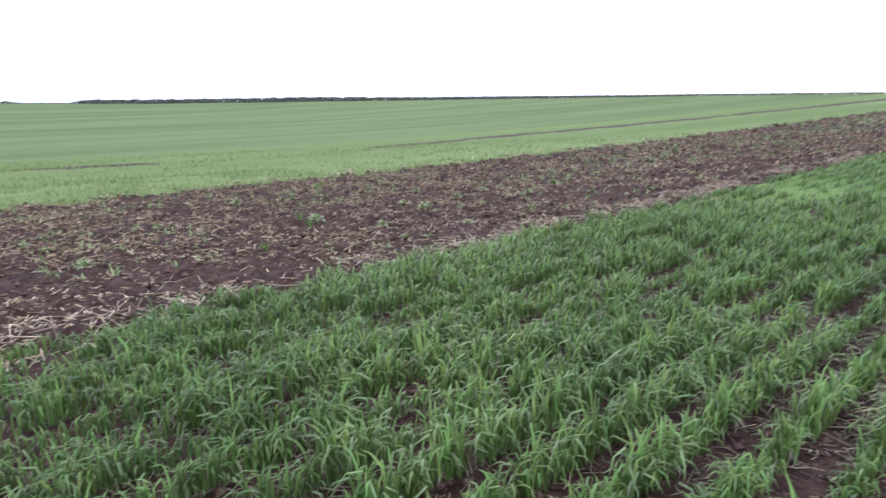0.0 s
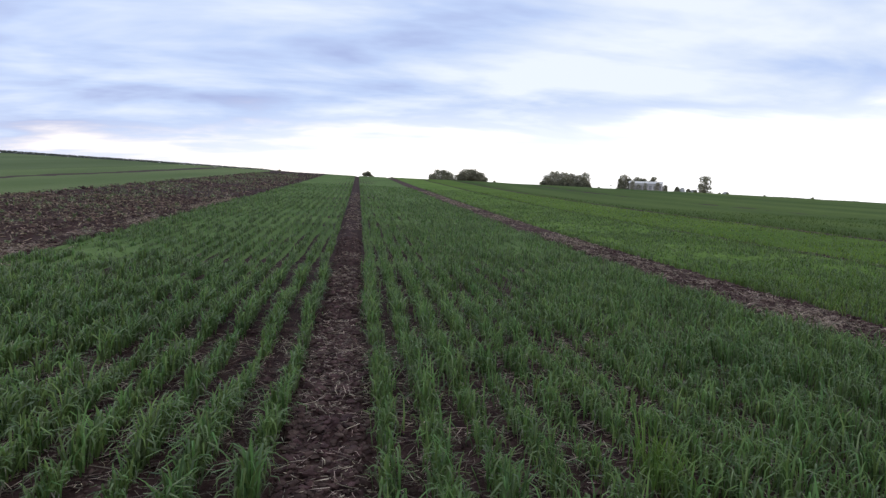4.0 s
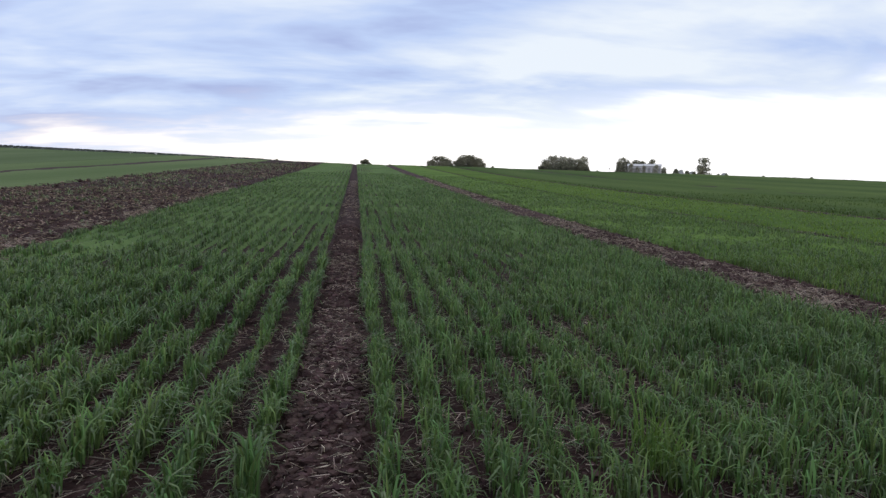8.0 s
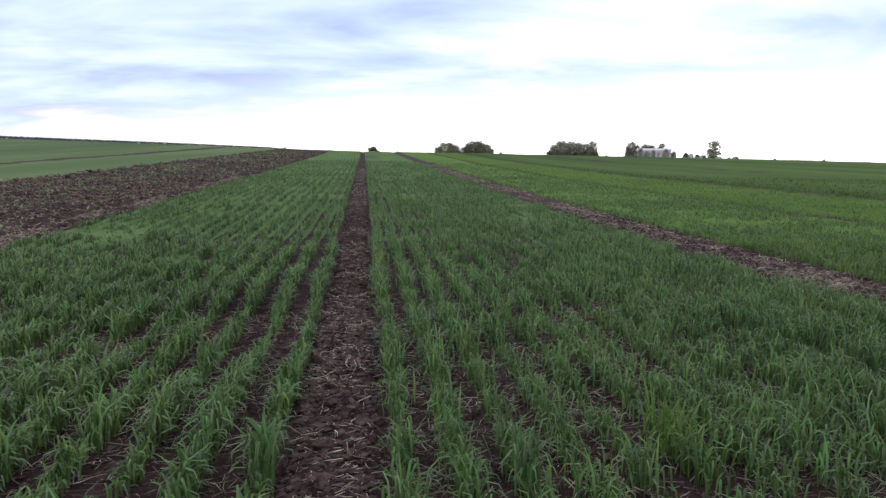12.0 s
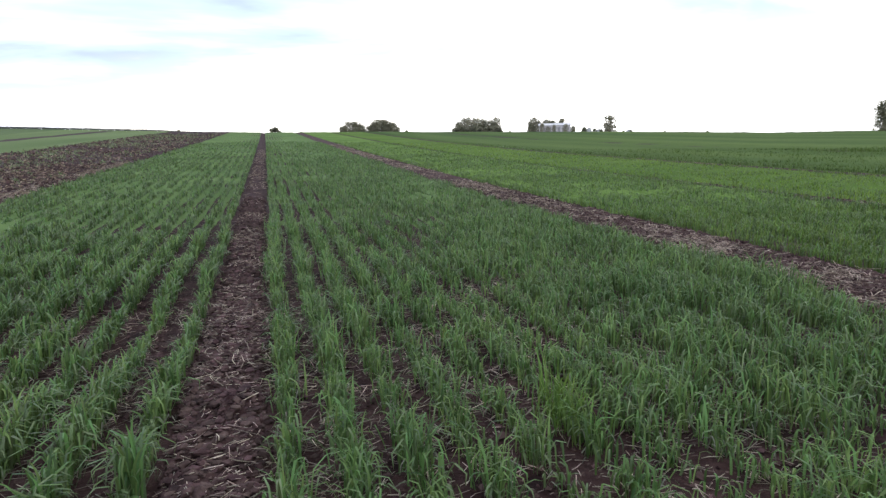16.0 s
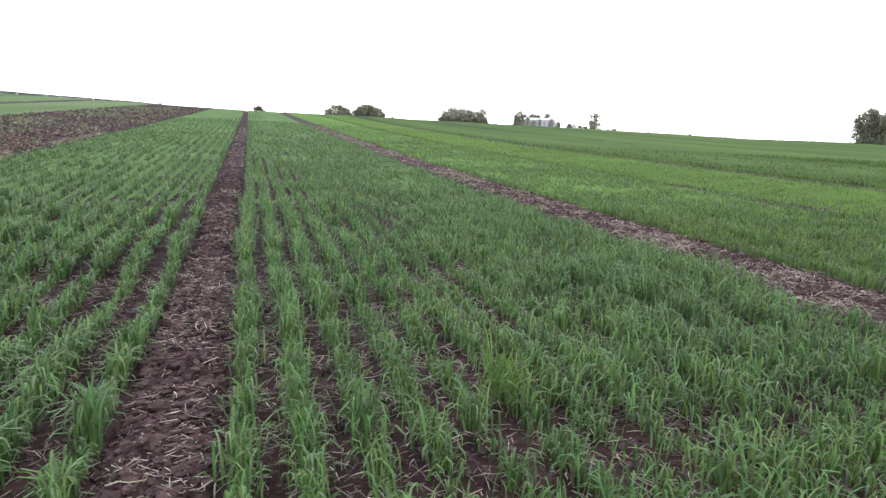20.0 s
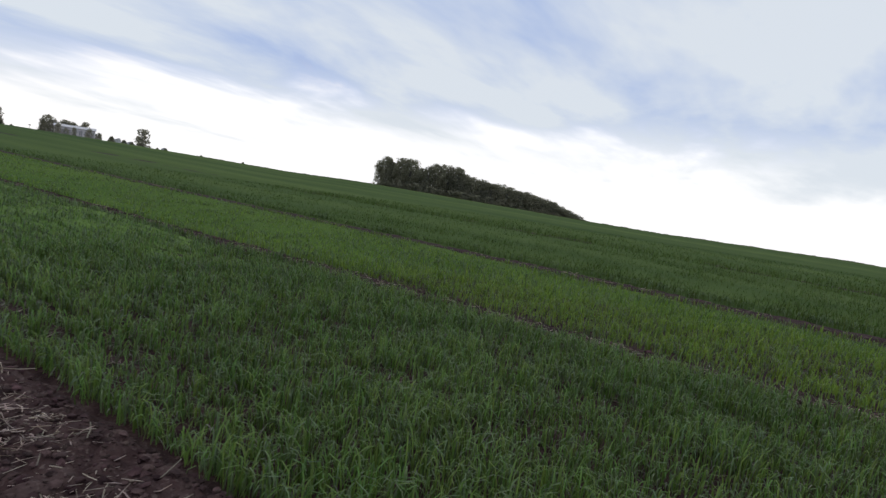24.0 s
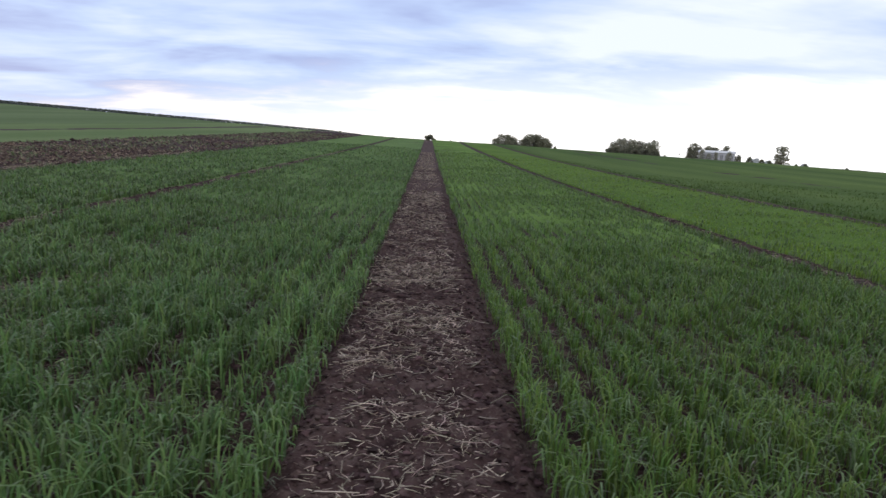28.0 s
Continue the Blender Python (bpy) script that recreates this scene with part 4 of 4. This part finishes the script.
# the second ragged above, with a hedge before it
for a_, t_, k, sq in ((18.05, 0.72, oak, 0.8), (18.65, 1.12, ash, 1.0), (18.9, 0.92, oak, 0.85), (19.5, 1.06, ash, 0.85), (20.15, 0.97, ash, 0.8), (20.3, 0.7, elm, 0.95), (20.8, 0.84, ash, 0.75), (21.35, 1.07, ash, 0.7), (21.2, 0.7, elm, 0.75), (19.6, 0.6, oak, 1.0)):
    put(k, a_, 436 + r.uniform(-8, 8), t_, r.uniform(0, 360), sq, "olive copse")
for k in range(10):
    put(shrub, 17.72 + 0.43 * k, 424 + r.uniform(-3, 3), 0.22 + 0.12 * math.sin(k * 1.9), r.uniform(0, 360), 0.8, "hedge before the copse")
# trees about the farm building
for a_, t_, k, sq in ((24.75, 0.98, ash, 0.75), (24.5, 0.62, elm, 0.7), (25.1, 0.66, oak, 0.6), (25.85, 0.76, elm, 0.75), (26.3, 0.68, oak, 0.7), (27.2, 0.82, slim, 0.85), (27.0, 0.50, elm, 0.6), (28.25, 0.16, elm, 0.5), (28.0, 0.06, ash, 0.5)):
    put(k, a_, 358 + r.uniform(-4, 4), t_, r.uniform(0, 360), sq, "trees about the farm")
for a_, t_, k, sq in ((25.45, 0.42, slim, 0.9), (26.55, 0.30, ash, 0.5), (27.55, 0.34, slim, 0.9), (26.0, 0.16, ash, 0.6)):
    put(k, a_, 331 + r.uniform(-2, 2), t_, r.uniform(0, 360), sq, "trees about the farm")
put(slim, 31.4, 335, 0.98, 30, 1.1, "trees about the farm")
put(slim, 31.15, 338, 0.35, 130, 1.0, "trees about the farm")
# lone ones
put(shrub, 1.45, 430, 0.60, 0, 0.85)
put(oak, 112.3, 298, -0.42, 70, 1.0)
for a_, t_ in ((-6.4, 0.56), (3.7, 0.20), (4.6, 0.15), (22.6, -0.18), (29.2, 0.02), (30.1, -0.14), (30.7, -0.2), (32.6, -0.36), (33.2, -0.33), (36.0, -0.46), (39.4, -0.52), (13.2, 0.12)):
    put(shrub, a_, 300, t_, r.uniform(0, 360), 0.5, "skyline bushes")

# ---------------------------------------------------------------- the farm building, its heaps and pole


def box(x0, x1, y0, y1, z0, z1):
    v = np.array([(x, y, z) for x in (x0, x1) for y in (y0, y1) for z in (z0, z1)], float)
    f = np.array([(0, 1, 3, 2), (4, 6, 7, 5), (0, 4, 5, 1), (2, 3, 7, 6), (0, 2, 6, 4), (1, 5, 7, 3)])
    return raw_mesh("box", v, [f], False)


def boxed(name, parent, mat, *dims, label=""):
    me = box(*dims)
    me.materials.append(mat)
    return part(name, me, parent, label)


def farm_building():
    b = new("farm_building")
    tagged(b, "long limewashed farm building with dark bays and a pale roof", "building")
    half, deep, eave = 8.6, 4.5, 6.6
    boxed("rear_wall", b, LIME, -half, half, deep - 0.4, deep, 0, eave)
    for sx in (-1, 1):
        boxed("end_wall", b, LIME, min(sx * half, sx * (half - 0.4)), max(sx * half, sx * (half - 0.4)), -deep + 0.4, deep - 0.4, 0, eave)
    boxed("floor", b, OPENING, -half + 0.4, half - 0.4, -deep + 0.4, deep - 0.4, 0, 0.1)
    bays = 7
    w = 2 * half / bays
    for k in range(bays + 1):
        c = -half + k * w
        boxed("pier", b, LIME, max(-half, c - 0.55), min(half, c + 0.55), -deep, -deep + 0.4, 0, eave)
    for k in range(bays):
        lo, hi = -half + k * w + 0.55, -half + (k + 1) * w - 0.55
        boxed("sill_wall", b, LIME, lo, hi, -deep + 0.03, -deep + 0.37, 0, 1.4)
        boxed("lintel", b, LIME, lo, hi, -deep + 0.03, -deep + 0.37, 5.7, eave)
        window = boxed("window", b, OPENING, lo, hi, -deep + 0.22, -deep + 0.28, 1.4, 5.7, label="tall dull grey window")
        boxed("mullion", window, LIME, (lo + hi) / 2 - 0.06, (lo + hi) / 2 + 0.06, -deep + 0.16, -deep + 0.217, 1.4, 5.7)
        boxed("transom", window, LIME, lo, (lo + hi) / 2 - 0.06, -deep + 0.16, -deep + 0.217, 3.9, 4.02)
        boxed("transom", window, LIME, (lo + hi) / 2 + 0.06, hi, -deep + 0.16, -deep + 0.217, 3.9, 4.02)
    v = np.array([(sx * (half + 0.4), y, z) for sx in (-1, 1) for y, z in ((-deep - 0.4, eave + 0.02), (0, eave + 1.0), (deep + 0.4, eave + 0.02), (deep + 0.4, eave + 0.16), (0, eave + 1.16), (-deep - 0.4, eave + 0.16))])
    f4 = [(0, 6, 7, 1), (1, 7, 8, 2), (2, 8, 9, 3), (3, 9, 10, 4), (4, 10, 11, 5), (5, 11, 6, 0)]
    me = raw_mesh("roof", v, [np.array(f4), np.array([(0, 1, 2, 3, 4, 5), (11, 10, 9, 8, 7, 6)])], False, [SLATE])
    part("roof", me, b)
    a = radians(26.6 - ROWS_TURN)
    px, py = 340 * math.sin(a), 340 * math.cos(a)
    high = 1.5 + 340 * math.tan(radians(0.42)) - float(ground_z(px, py))
    b.matrix_basis = pose(px, py, float(ground_z(px, py)), 0, 0, -26.6) @ Matrix.Diagonal((0.95, 0.95, high / 7.76, 1))


farm_building()


def heap(az, dist, top_el, wide, seed):
    """A rounded heap of rubble."""
    bm = bmesh.new()
    bmesh.ops.create_icosphere(bm, subdivisions=3, radius=1)
    for v in bm.verts:
        k = 1 + 0.22 * noise.noise(v.co * 2.3 + Vector((seed, 0, 0))) + 0.10 * noise.noise(v.co * 6)
        v.co = v.co * k
        v.co.z = max(v.co.z, -0.15)
    me = bpy.data.meshes.new("heap")
    bm.to_mesh(me)
    bm.free()
    me.materials.append(RUBBLE)
    ob = tagged(new("rubble_heap", me), "pale grey heap of rubble beside the farm building", "heap", "heaps by the farm")
    a = radians(az - ROWS_TURN)
    px, py = dist * math.sin(a), dist * math.cos(a)
    gz = float(ground_z(px, py))
    ob.matrix_basis = pose(px, py, gz, 0, 0, -az) @ Matrix.Diagonal((wide, wide * 0.8, 1.5 + dist * math.tan(radians(top_el)) - gz, 1))


heap(29.55, 338, -0.08, 3.0, 1)
heap(30.5, 336, -0.26, 3.4, 2)
heap(33.05, 338, -0.30, 2.6, 4)


def pole():
    b = tagged(new("pole"), "thin leaning wooden pole with a small board", "pole")
    v, q = tube((0, 0, 0), (0.35, 0, 6.6), 0.10, 0.07, 8)
    part("post", raw_mesh("post", v, [q], True, [WOODEN]), b)
    boxed("board", b, WOODEN, -0.35, 0.75, -0.12, -0.06, 6.1, 6.6)
    a = radians(23.6 - ROWS_TURN)
    px, py = 345 * math.sin(a), 345 * math.cos(a)
    gz = float(ground_z(px, py))
    b.matrix_basis = pose(px, py, gz, 0, 0, -23.6) @ Matrix.Scale((1.5 + 345 * math.tan(radians(0.02)) - gz) / 6.6, 4)


pole()

# ---------------------------------------------------------------- the far wood along the skyline


def far_wood():
    r = np.random.default_rng(301)
    n = 62000
    az = -88 + 83 * r.uniform(0, 1, n)
    dist = 520 + r.uniform(-25, 25, n)
    band = np.interp(az, [-90, -80, -78.5, -62, -50, -38, -34, -28, -8, -5], [0.15, 0.15, 0.38, 0.46, 0.34, 0.30, 0.29, 0.27, 0.19, 0.05])
    uneven = np.interp((az * 3.7) % 10, [0, 2, 4, 7, 10], [0, 1, -0.6, 0.7, 0])
    band = band * (1 + 0.12 * uneven * np.clip((-az - 45) / 15, 0.15, 1)) + 0.12 * np.exp(-((az + 83.9) / 0.35) ** 2)
    base = np.interp(az - ROWS_TURN, SKY_AZ, SKY_EL)
    el = base + band * (1 - 2.0 * r.uniform(0, 1, n)) * 0.9 - 0.02
    a = np.radians(az - ROWS_TURN)
    P = np.stack([dist * np.sin(a), dist * np.cos(a), 1.5 + dist * np.tan(np.radians(el))], 1)
    S = r.uniform(0.45, 0.8, n) * np.clip(band / 0.36, 0.35, 1.1)
    e1 = r.normal(0, 1, (n, 3))
    e1 /= np.linalg.norm(e1, axis=1)[:, None]
    e2 = np.cross(e1, r.normal(0, 1, (n, 3)))
    e2 /= np.linalg.norm(e2, axis=1)[:, None]
    s = S[:, None]
    q = np.stack([P - e1 * s, P + e2 * s, P + e1 * s, P - e2 * s], 1).reshape(-1, 3)
    ob = new("far_wood", raw_mesh("far_wood", q, [np.arange(4 * n).reshape(n, 4)], False, [FAR_WOOD]))
    tagged(ob, "dark bluish green far wood along the skyline", "wood", kind="stuff")


far_wood()
